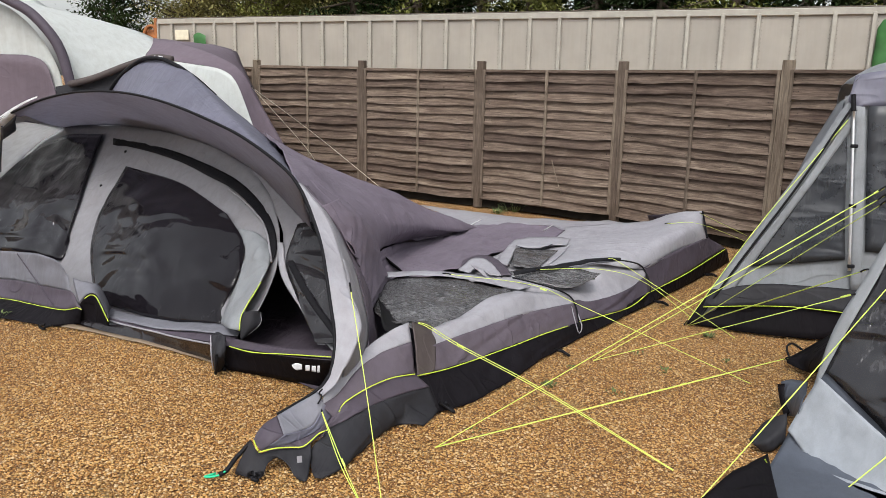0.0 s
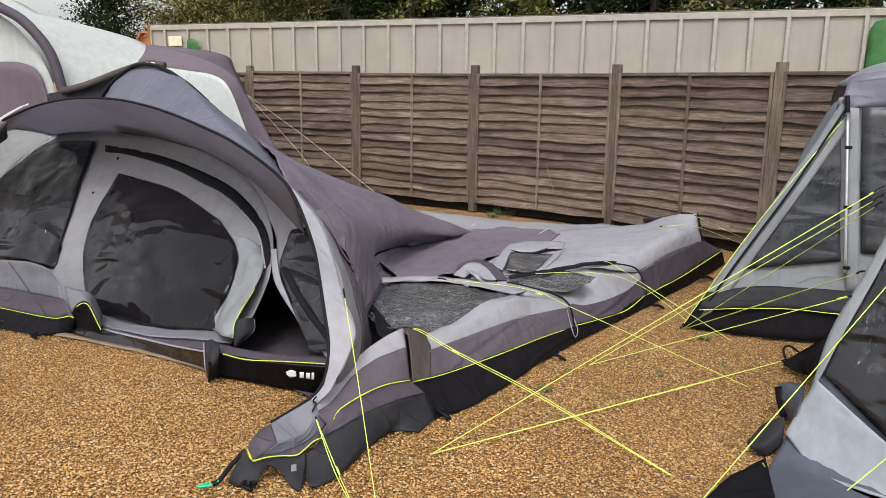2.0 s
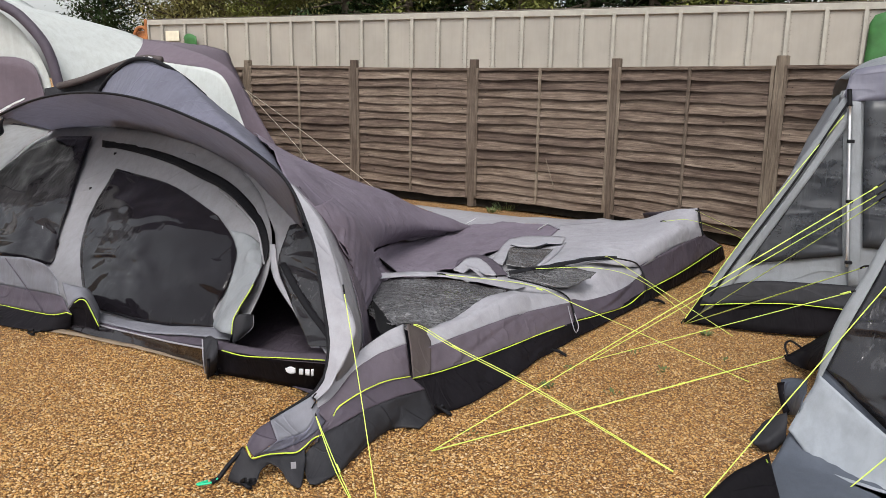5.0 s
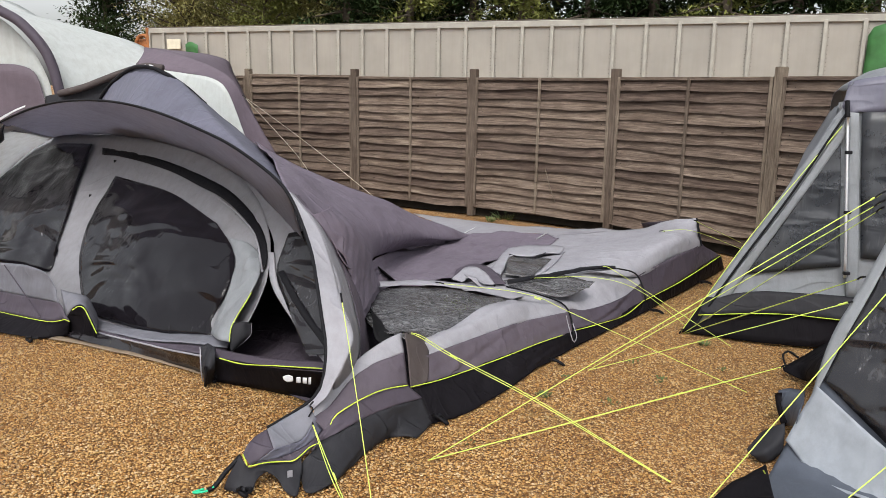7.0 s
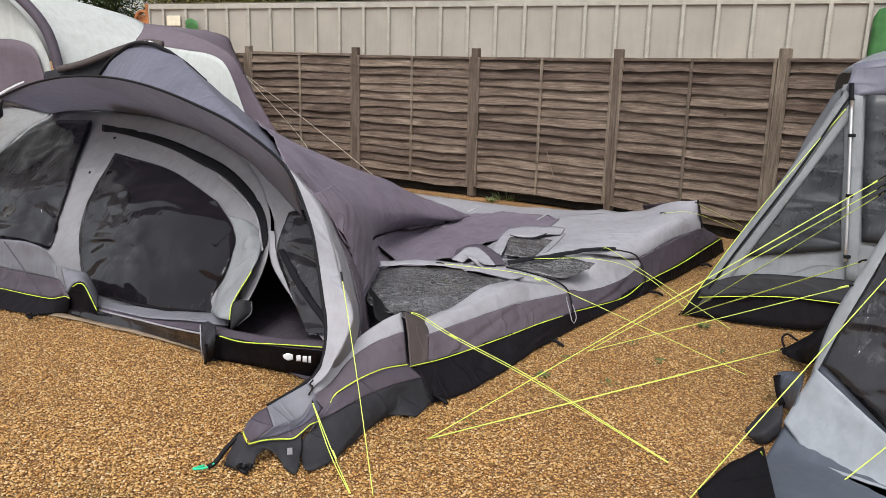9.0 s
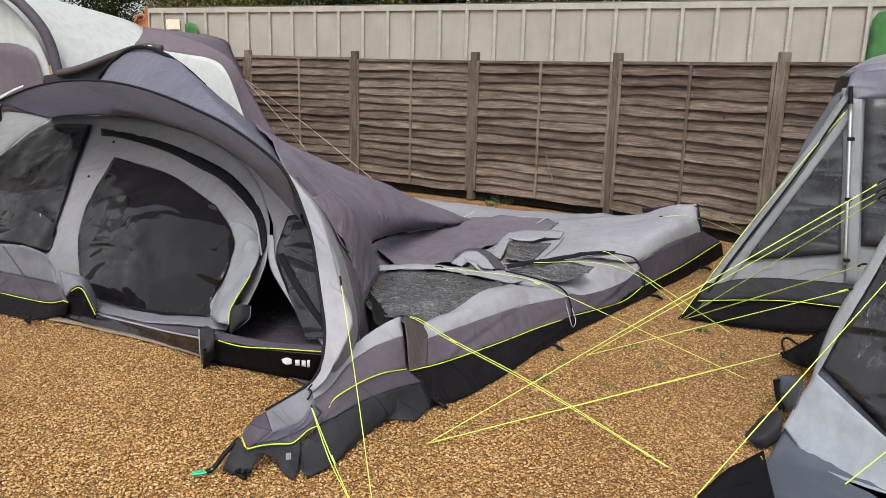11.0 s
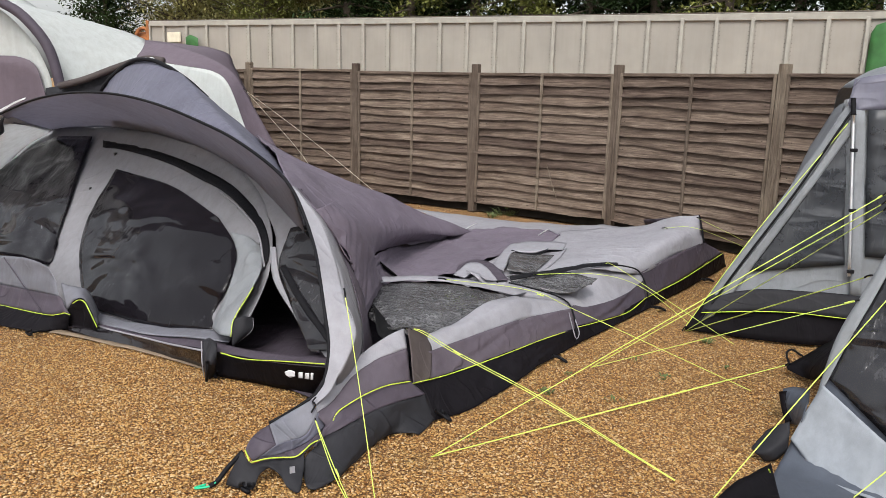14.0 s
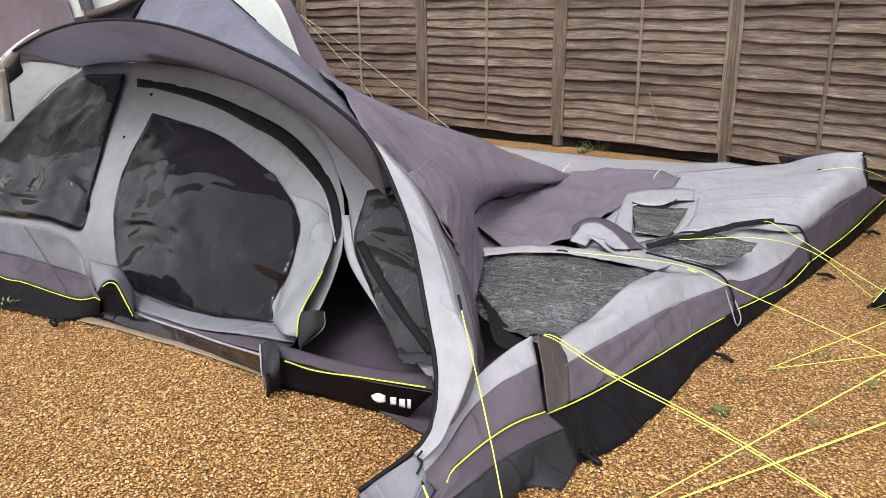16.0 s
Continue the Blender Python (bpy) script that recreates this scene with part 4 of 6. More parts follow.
loft("front_left_panel", [[(-5.223, 5.637, 0.179), (-3.861, 4.916, 0.305), (-3.483, 4.719, 0.353), (-3.079, 4.522, 0.404), (-2.838, 4.412, 0.384), (-2.740, 4.359, 0.306)], PANEL_LO], M_CORNER, tent, "pale grey corner panel", 40, 12, 0.008, 5, 0.0, pleat=0.022, runs=5, skew=0.5)
loft("front_left_band", [PANEL_LO, LEFT_HEM], M_WALL, tent, "", 40, 10, 0.008, 5, 0.0, pleat=0.016, runs=5, skew=0.5)
loft("front_left_skirt", [LEFT_HEM, [(-4.6, 4.75, 0.0), (-3.331, 4.293, 0.004), (-3.112, 4.245, 0.004), (-2.813, 4.197, 0.004), (-2.688, 4.251, 0.004), (-2.630, 4.294, 0.004)]], M_BLACK, tent, "black mud skirt", 30, 8, 0.01, 5, 0.0, pleat=0.012, runs=6)
tube("piping", [(p[0] + 0.012, p[1] - 0.022, p[2] + 0.004) for p in LEFT_HEM], 0.0029, M_PIPE, tent, "", 50)
tube("panel_seam", [(-3.394, 4.661, 0.354), (-3.157, 4.527, 0.228), (-2.861, 4.333, 0.102)], 0.004, M_WALL, tent, "dark diagonal seam", 16, 6)
BULGE = [(-2.60, 4.267, 0.149), (-2.542, 4.253, 0.214), (-2.491, 4.244, 0.243), (-2.452, 4.246, 0.234), (-2.398, 4.221, 0.177), (-2.345, 4.209, 0.085)]
loft("corner_gusset", [[(-2.720, 4.380, 0.290), (-2.65, 4.375, 0.275), (-2.60, 4.38, 0.265), (-2.55, 4.40, 0.245), (-2.51, 4.40, 0.19), (-2.45, 4.37, 0.12)], BULGE], M_CORNER, tent, "grey folded gusset", 20, 8, 0.008, 6, 0.0, pleat=0.014, runs=4)
tube("piping", [(p[0] + 0.01, p[1] - 0.02, p[2] - 0.008) for p in BULGE[1:]], 0.0029, M_PIPE, tent, "", 30)
loft("strap_panel", [BULGE, [(-2.641, 4.300, 0.004), (-2.621, 4.315, 0.004), (-2.561, 4.296, 0.004), (-2.510, 4.285, 0.004), (-2.460, 4.273, 0.004), (-2.385, 4.244, 0.004)]], M_BLACK, tent, "black corner of the mud skirt", 20, 8, 0.006)
SILL_UP = [(-2.653, 4.585, 0.039), (-2.318, 4.415, 0.055), (-1.840, 4.212, 0.109), (-1.471, 4.071, 0.168), (-1.303, 3.992, 0.166)]
SILL_MID = [(-2.438, 4.329, 0.053), (-1.921, 4.091, 0.091), (-1.574, 3.979, 0.138), (-1.301, 3.946, 0.147)]
THR_TOP = [(-2.668, 4.397, 0.030), (-2.413, 4.295, 0.047), (-2.240, 4.212, 0.059), (-1.913, 4.070, 0.082), (-1.686, 3.956, 0.104), (-1.330, 3.780, 0.150)]
loft("door_sill", [SILL_UP, SILL_MID], M_CORNER, tent, "grey door sill", 30, 6, 0.008, 4, 0.006)
loft("sill_band", [SILL_MID, [(-2.413, 4.297, 0.047), (-1.913, 4.075, 0.084), (-1.591, 3.921, 0.117), (-1.320, 3.800, 0.160)]], M_WALL, tent, "", 24, 5, 0.006)
loft("threshold", [THR_TOP, [(-2.62, 4.30, 0.03), (-2.29, 4.215, 0.04), (-1.78, 4.02, 0.055), (-1.40, 3.84, 0.075)], [(-2.607, 4.273, 0.0), (-2.270, 4.170, 0.0), (-1.743, 4.010, 0.0), (-1.36, 3.86, 0.0)]], M_GLOSS, tent, "glossy black threshold", 36, 10, 0.006, 5, 0.0, pleat=0.008, runs=3, skew=0.2, across=True)
tube("threshold_tape", THR_TOP, 0.006, M_LIGHT, tent, "pale edge tape", 30, 6)
loft("groundsheet_hem", [[(-2.70, 4.28, 0.006), (-2.409, 4.20, 0.008), (-2.204, 4.15, 0.006), (-1.975, 4.09, 0.008), (-1.701, 4.00, 0.006), (-1.36, 3.87, 0.006)], [(-2.71, 4.21, 0.006), (-2.409, 4.156, 0.008), (-2.204, 4.10, 0.006), (-1.975, 4.044, 0.008), (-1.701, 3.965, 0.006), (-1.36, 3.845, 0.006)]], M_SHEET, tent, "tan hem of the groundsheet", 40, 4, 0.003, 7)
loft("threshold_top", [[(-1.391, 3.910, 0.161), (-1.012, 3.751, 0.192), (-0.550, 3.569, 0.269)], [(-1.342, 3.815, 0.136), (-0.970, 3.660, 0.176), (-0.519, 3.484, 0.248)]], M_WALL, tent, "", 16, 5, 0.006)
thresh = loft("threshold_front", [[(-1.341, 3.814, 0.143), (-0.970, 3.660, 0.183), (-0.511, 3.480, 0.257)], [(-1.341, 3.798, 0.000), (-1.021, 3.751, 0.000), (-0.697, 3.688, 0.000)]], M_BLACK, tent, "black mud wall with white print", 16, 6, 0.006)
tube("piping", [(-1.244, 3.739, 0.167), (-1.082, 3.686, 0.167), (-0.847, 3.605, 0.207), (-0.551, 3.490, 0.262)], 0.0029, M_PIPE, tent)
loft("strap_fold", [[(-1.380, 3.790, 0.202), (-1.354, 3.822, 0.214), (-1.269, 3.753, 0.217)], [(-1.342, 3.724, 0.115), (-1.273, 3.664, 0.143), (-1.252, 3.698, 0.132)], [(-1.359, 3.767, 0.010), (-1.312, 3.726, 0.010), (-1.317, 3.795, 0.010)]], M_FLAP, tent, "", 12, 10, 0.006, 8)
tube("strap_tape", [(-1.383, 3.785, 0.205), (-1.347, 3.719, 0.118), (-1.364, 3.760, 0.012)], 0.004, M_LIGHT, tent, "pale strap edge", 12)
tube("strap_foot", [(-1.274, 3.642, 0.151), (-1.274, 3.642, 0.102), (-1.319, 3.707, 0.010)], 0.009, M_TRIM, tent, "", 10)
loft("inner_floor", [[T(0.85, 0.0, 0.012), T(0.85, 2.9, 0.012)], [T(5.3, 0.1, 0.012), T(5.3, 3.4, 0.012)]], M_WALL, tent, "dark groundsheet", 10, 10, 0.0)
# added near-black backdrop that keeps the opening dark
loft("inner_curtain", [[T(2.3, 0.5, 0.0), T(2.3, 2.0, 0.0), T(2.2, 3.9, 0.0)], [T(2.0, 0.9, 0.4), T(2.0, 1.9, 0.8), T(2.0, 3.6, 1.1)]], M_INNER, tent, "near-black sheet added to close off the tent interior", 12, 10, 0.01)

# roof: sloping sheet from the arch to the flattened rear
CREASE = [(-0.540, 3.850, 0.690), (-0.628, 4.442, 0.600), (-0.830, 5.666, 0.390), (-0.721, 6.194, 0.335), (-0.607, 6.566, 0.310), (-0.519, 6.957, 0.288)]
RIDGE = [(-1.905, 5.602, 1.200), (-1.625, 5.445, 1.113), (-1.144, 5.339, 0.952), (-0.895, 5.799, 0.758), (-0.708, 6.567, 0.485), (-0.465, 7.266, 0.240)]
loft("roof_panel", [RIDGE, [(-1.363, 4.749, 1.178), (-1.013, 4.433, 1.057), (-0.803, 4.496, 0.874), (-0.736, 5.251, 0.655), (-0.639, 6.063, 0.455), (-0.469, 7.262, 0.235)],
      [(-0.850, 3.790, 1.095), (-0.690, 3.740, 0.985), (-0.610, 3.770, 0.870)] + CREASE], M_PURPLE, tent, "smooth mauve-grey roof sheet", 70, 30, 0.008, 2.0, 0.0, pleat=0.022, runs=4, skew=0.3, across=True)
loft("roof_back", [RIDGE, [T(2.6, 3.6, 1.0), T(2.8, 3.4, 0.8), T(3.0, 3.2, 0.6), T(3.3, 3.2, 0.45), T(3.7, 3.2, 0.3), T(4.0, 3.0, 0.25), T(4.2, 2.7, 0.2)], [T(2.4, 4.2, 0.02), T(2.8, 4.2, 0.02), T(3.2, 4.1, 0.02), T(3.6, 4.0, 0.02), T(4.0, 3.9, 0.02), T(4.3, 3.7, 0.02), T(4.5, 3.5, 0.02)]], M_PURPLE, tent, "", 30, 14, 0.02)
loft("roof_fold", [[(-0.560, 3.840, 0.600), (-0.655, 4.60, 0.555), (-0.850, 5.74, 0.365), (-0.724, 6.422, 0.285), (-0.489, 7.402, 0.225), (-0.096, 7.763, 0.200), (0.421, 7.702, 0.200)],
      [(-0.515, 3.880, 0.570), (-0.710, 5.297, 0.335), (-0.541, 5.845, 0.300), (-0.259, 6.320, 0.270), (0.002, 6.935, 0.260), (0.388, 7.307, 0.250)],
      [(-0.470, 3.880, 0.390), (-0.611, 4.810, 0.330), (-0.374, 4.951, 0.340), (-0.174, 5.383, 0.320), (-0.014, 6.103, 0.300), (0.332, 6.966, 0.270)]], M_PURPLE, tent, "crumpled mauve roof cloth lying flat", 80, 36, 0.02, 3, 0.0, pleat=0.026, runs=9, skew=1.0)
loft("roof_ruffle", [[(-0.690, 3.740, 0.990), (-0.610, 3.770, 0.875), (-0.560, 3.850, 0.740), (-0.530, 3.890, 0.590), (-0.480, 3.890, 0.420)], [(-0.660, 3.850, 1.000), (-0.570, 3.960, 0.890), (-0.545, 4.150, 0.740), (-0.560, 4.300, 0.570), (-0.540, 4.350, 0.430)], [(-0.700, 4.050, 0.990), (-0.640, 4.250, 0.860), (-0.640, 4.500, 0.680), (-0.660, 4.700, 0.510), (-0.620, 4.750, 0.380)]], M_PURPLE, tent, "bunched mauve cloth beside the sleeve", 70, 24, 0.010, 6, 0.0, pleat=0.028, runs=9, skew=0.8)
loft("roof_underlay", [[(-0.236, 5.339, 0.310), (-0.056, 5.924, 0.295), (-0.013, 6.450, 0.285), (0.325, 7.070, 0.260), (0.695, 7.684, 0.250)], [(-0.104, 4.964, 0.310), (0.123, 5.263, 0.300), (0.343, 5.444, 0.310), (0.535, 5.590, 0.320), (0.794, 5.873, 0.330)]], M_LIGHT, tent, "", 30, 10, 0.012, 4)
loft("far_cloth", [[(-1.501, 9.142, 0.120), (-0.694, 8.875, 0.120), (0.057, 8.635, 0.120), (0.685, 8.295, 0.200), (1.126, 7.701, 0.300), (1.377, 7.558, 0.380)], [(-0.492, 7.421, 0.210), (-0.208, 7.735, 0.200), (0.157, 7.826, 0.200), (0.447, 7.183, 0.260), (0.668, 6.640, 0.300), (0.900, 6.270, 0.340)]], M_LIGHT, tent, "pale grey cloth of the far side", 60, 16, 0.010, 3, 0.0, pleat=0.02, runs=9)
tube("seam_tape", [(-0.528, 7.180, 0.275), (-0.576, 7.762, 0.202), (-0.553, 8.050, 0.189)], 0.006, M_PALE, tent, "white seam tape", 10, 6)
tube("seam_tape", [(0.180, 7.219, 0.264), (0.196, 7.552, 0.231), (0.227, 7.806, 0.216)], 0.006, M_PALE, tent, "white seam tape", 10, 6)
# rear section: pale sheet rising to the far corner
loft("rear_roof", [[(0.370, 7.596, 0.240), (0.856, 7.634, 0.300), (1.170, 7.559, 0.360), (1.399, 7.258, 0.500), (1.586, 7.070, 0.558)], [(0.284, 6.089, 0.300), (0.724, 6.131, 0.360), (1.028, 6.204, 0.397), (1.302, 6.502, 0.454), (1.602, 6.995, 0.426)], [(0.273, 5.527, 0.320), (0.736, 5.626, 0.340), (1.063, 5.953, 0.256), (1.300, 6.330, 0.311), (1.638, 6.999, 0.326)]], M_LIGHT, tent, "pale grey rear roof sheet", 60, 30, 0.010, 3, 0.0, pleat=0.012, runs=6)
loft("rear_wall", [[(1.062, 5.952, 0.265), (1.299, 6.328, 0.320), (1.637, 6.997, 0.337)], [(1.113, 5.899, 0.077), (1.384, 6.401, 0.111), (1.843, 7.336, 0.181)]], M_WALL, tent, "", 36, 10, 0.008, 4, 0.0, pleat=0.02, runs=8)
loft("rear_end", [[(1.586, 7.070, 0.558), (1.620, 7.028, 0.421), (1.651, 7.021, 0.323), (1.857, 7.361, 0.171)], [T(5.5, 0.8, 0.35), T(5.6, 0.8, 0.25), T(5.65, 0.8, 0.15), T(5.7, 0.7, 0.08)]], M_WALL, tent, "", 10, 8, 0.01)
loft("rear_skirt", [[(1.108, 5.890, 0.088), (1.383, 6.400, 0.121), (1.856, 7.359, 0.182)], [(1.080, 5.772, 0.000), (1.447, 6.535, 0.000), (1.928, 7.570, 0.000)]], M_BLACK, tent, "black mud skirt", 20, 6, 0.01, 5)
tube("piping", [(1.102, 5.847, 0.090), (1.258, 6.137, 0.101), (1.460, 6.521, 0.120), (1.851, 7.318, 0.180)], 0.0029, M_PIPE, tent)
tube("corner_trim", [(1.580, 7.017, 0.566), (1.604, 6.998, 0.476), (1.635, 6.971, 0.332)], 0.008, M_TRIM, tent)

# middle section between the two straps
mroof = loft("middle_roof", [[(-0.146, 5.186, 0.360), (0.148, 5.214, 0.330), (0.499, 5.497, 0.340), (0.782, 5.787, 0.340), (1.061, 6.161, 0.243)], [(0.183, 4.962, 0.270), (0.386, 4.972, 0.300), (0.629, 5.360, 0.249), (0.861, 5.685, 0.248), (1.073, 5.971, 0.243)], [(0.574, 5.111, 0.196), (0.678, 5.197, 0.167), (0.828, 5.454, 0.146), (0.968, 5.715, 0.152), (1.086, 5.934, 0.200)]], M_LIGHT, tent, "pale grey sagging roof with a clear window", 50, 24, 0.012, 5, 0.0, pleat=0.02, runs=7)
loft("roof_window", [[(0.133, 5.177, 0.330), (0.303, 5.348, 0.335), (0.545, 5.406, 0.335), (0.750, 5.343, 0.330)], [(0.189, 5.111, 0.310), (0.343, 5.035, 0.300), (0.566, 5.075, 0.280), (0.707, 5.267, 0.310)]], M_FILM2, mroof, "crumpled clear window film", 24, 8, 0.016, 5, 0.02)
loft("middle_wall", [[(0.574, 5.111, 0.204), (0.677, 5.197, 0.175), (0.827, 5.453, 0.154), (0.968, 5.714, 0.161), (1.086, 5.933, 0.209)], [(0.630, 4.982, 0.093), (0.721, 5.151, 0.079), (0.852, 5.394, 0.056), (0.973, 5.618, 0.041), (1.112, 5.876, 0.083)]], M_WALL, tent, "", 36, 10, 0.010, 5, 0.0, pleat=0.03, runs=6)
loft("middle_skirt", [[(0.629, 4.982, 0.101), (0.852, 5.393, 0.065), (1.111, 5.875, 0.092)], [(0.631, 4.875, 0.000), (0.855, 5.322, 0.000), (1.103, 5.823, 0.000)]], M_BLACK, tent, "", 20, 6, 0.01)
tube("piping", [(0.638, 4.966, 0.099), (0.758, 5.188, 0.075), (0.972, 5.585, 0.047), (1.110, 5.840, 0.097)], 0.0029, M_PIPE, tent)
tube("strap", [(0.782, 5.647, 0.380), (0.934, 5.629, 0.380), (1.053, 5.934, 0.277), (1.117, 5.905, 0.164), (1.129, 5.886, 0.082)], 0.006, M_TRIM, tent, "", 24)
tube("strap", [(0.177, 4.988, 0.360), (0.390, 4.922, 0.340), (0.549, 5.064, 0.247), (0.612, 4.971, 0.180), (0.642, 4.920, 0.051)], 0.006, M_TRIM, tent, "", 24)
tube("strap_end", [(0.575, 4.985, 0.200), (0.612, 4.905, 0.110), (0.640, 4.885, 0.045), (0.655, 4.905, 0.085), (0.620, 4.960, 0.160)], 0.0035, M_LIGHT, tent, "pale loose end of the strap", 20, 6)
loft("zip_edge", [[(0.169, 5.047, 0.380), (0.502, 5.440, 0.370), (0.781, 5.730, 0.370), (1.061, 6.182, 0.257)], [(0.185, 5.017, 0.365), (0.506, 5.382, 0.355), (0.783, 5.683, 0.355), (1.062, 6.162, 0.234)]], M_TRIM, mroof, "", 24, 3, 0.01, 5, 0.008)
# pale window frame lying on the roof, and the arched flap beside it
wframe = loft("window_frame", [[(-0.022, 5.608, 0.312), (-0.002, 5.954, 0.334), (0.008, 6.262, 0.331), (0.036, 6.455, 0.323), (0.209, 6.601, 0.320), (0.387, 6.750, 0.300), (0.470, 6.650, 0.310)], [(0.091, 5.373, 0.335), (0.085, 5.598, 0.338), (0.071, 5.943, 0.336), (0.094, 6.045, 0.338), (0.236, 6.073, 0.335), (0.336, 6.223, 0.332), (0.455, 6.305, 0.325)]], M_LIGHT, tent, "pale grey window frame lying flat", 36, 6, 0.008, 5, 0.006)
loft("frame_window", [[(0.092, 5.543, 0.338), (0.077, 5.966, 0.334), (0.175, 6.011, 0.332), (0.286, 6.021, 0.331), (0.405, 6.030, 0.330)], [(0.106, 5.438, 0.318), (0.157, 5.430, 0.318), (0.219, 5.414, 0.320), (0.278, 5.435, 0.322), (0.312, 5.508, 0.320)]], M_FILM2, wframe, "crumpled clear window film", 20, 12, 0.010, 6, 0.006, pleat=0.02, runs=3)
loft("frame_edge", [[(0.405, 6.027, 0.336), (0.371, 5.777, 0.338), (0.345, 5.593, 0.336), (0.318, 5.441, 0.330)], [(0.485, 6.405, 0.325), (0.455, 5.980, 0.340), (0.417, 5.726, 0.340), (0.365, 5.554, 0.325)]], M_LIGHT, wframe, "", 16, 5, 0.004)
tube("frame_fold", [(0.063, 6.079, 0.345), (0.176, 5.997, 0.342), (0.283, 6.045, 0.342), (0.339, 6.246, 0.340)], 0.006, M_TRIM, wframe, "dark fold of the frame", 20, 6)
ARCH_IN = [(-0.137, 5.070, 0.332), (-0.127, 5.187, 0.328), (-0.103, 5.254, 0.330), (-0.052, 5.168, 0.340), (-0.016, 5.093, 0.338), (0.022, 5.052, 0.335)]
ARCH_MID = [(-0.230, 5.182, 0.325), (-0.211, 5.333, 0.335), (-0.183, 5.480, 0.345), (-0.101, 5.468, 0.350), (-0.006, 5.315, 0.345), (0.091, 5.061, 0.340)]
ARCH_OUT = [(-0.247, 5.437, 0.328), (-0.215, 5.584, 0.332), (-0.149, 5.647, 0.335), (-0.053, 5.607, 0.335), (0.075, 5.334, 0.340), (0.164, 5.083, 0.340)]
loft("arched_flap", [ARCH_IN, ARCH_MID], M_LIGHT, tent, "pale arched flap lying on the roof", 30, 8, 0.006, 6, 0.010, pleat=0.01, runs=4)
loft("arch_band", [ARCH_MID, ARCH_OUT], M_WALL, tent, "mauve arched hem", 30, 6, 0.006, 6, 0.012)
tube("arch_piping", ARCH_MID, 0.006, M_TRIM, tent, "", 30)
# long side wall, front section
SIDE_LO = [(-0.383, 3.069, 0.131), (-0.368, 3.101, 0.156), (-0.342, 3.150, 0.195), (-0.278, 3.270, 0.215), (-0.207, 3.403, 0.217), (-0.126, 3.555, 0.188)]
SIDE_MID = [(-0.435, 3.055, 0.197), (-0.400, 3.186, 0.204), (-0.351, 3.324, 0.277), (-0.283, 3.467, 0.316), (-0.222, 3.556, 0.325), (-0.172, 3.650, 0.325)]
MUD_TOP = [(-0.406, 2.946, 0.098), (-0.391, 3.017, 0.098), (-0.327, 3.089, 0.125), (-0.243, 3.242, 0.143), (-0.152, 3.405, 0.140), (-0.050, 3.562, 0.128)]
loft("side_top", [[(-0.450, 3.130, 0.225), (-0.425, 3.23, 0.275), (-0.390, 3.36, 0.310), (-0.345, 3.50, 0.345), (-0.266, 3.610, 0.392), (-0.205, 3.715, 0.406)], SIDE_MID], M_LIGHT, tent, "pale grey upper side wall", 36, 10, 0.008, 5, 0.0, pleat=0.010, runs=4)
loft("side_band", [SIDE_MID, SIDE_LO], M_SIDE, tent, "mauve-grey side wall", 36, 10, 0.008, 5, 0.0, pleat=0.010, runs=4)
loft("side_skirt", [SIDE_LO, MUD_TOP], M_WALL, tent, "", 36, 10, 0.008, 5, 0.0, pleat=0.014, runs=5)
loft("mud_flap", [MUD_TOP, [(-0.42, 2.90, 0.050), (-0.36, 2.90, 0.050), (-0.29, 2.98, 0.060), (-0.225, 3.17, 0.060), (-0.14, 3.36, 0.060), (-0.02, 3.56, 0.050)], [(-0.423, 2.885, 0.020), (-0.360, 2.770, 0.008), (-0.324, 2.752, 0.006), (-0.268, 2.860, 0.008), (-0.248, 3.023, 0.006), (-0.221, 3.168, 0.008), (-0.160, 3.332, 0.006), (-0.060, 3.36, 0.010), (-0.027, 3.376, 0.006), (0.008, 3.569, 0.006)]], M_FLAP, tent, "charcoal flap spread on the gravel", 44, 12, 0.010, 8, 0.0, pleat=0.012, runs=6)
tube("piping", [(-0.362, 3.088, 0.160), (-0.355, 3.114, 0.180), (-0.336, 3.136, 0.200), (-0.272, 3.256, 0.222), (-0.201, 3.389, 0.224), (-0.120, 3.540, 0.196)], 0.0029, M_PIPE, tent, "", 40)
loft("strap_patch", [[(-0.201, 3.718, 0.400), (-0.170, 3.837, 0.371), (-0.120, 3.910, 0.307)], [(-0.166, 3.655, 0.301), (-0.128, 3.727, 0.280), (-0.088, 3.801, 0.257)], [(-0.125, 3.563, 0.169), (-0.089, 3.630, 0.153), (-0.060, 3.684, 0.162)]], M_PATCH, tent, "taupe strap cover", 16, 18, 0.004, 5, 0.017)
WIN_LO = [(-0.200, 3.761, 0.361), (-0.117, 3.937, 0.311), (-0.018, 4.162, 0.317), (0.102, 4.446, 0.355), (0.233, 4.817, 0.316)]
loft("long_top", [WIN_LO, [(-0.111, 3.821, 0.299), (-0.041, 3.951, 0.306), (0.098, 4.229, 0.328), (0.309, 4.661, 0.341), (0.565, 5.136, 0.208)], [(-0.097, 3.763, 0.263), (0.031, 4.000, 0.263), (0.163, 4.243, 0.261), (0.324, 4.543, 0.250), (0.586, 5.028, 0.197)]], M_LIGHT, tent, "pale grey upper side wall", 50, 18, 0.010, 4, 0.0, pleat=0.012, runs=6)
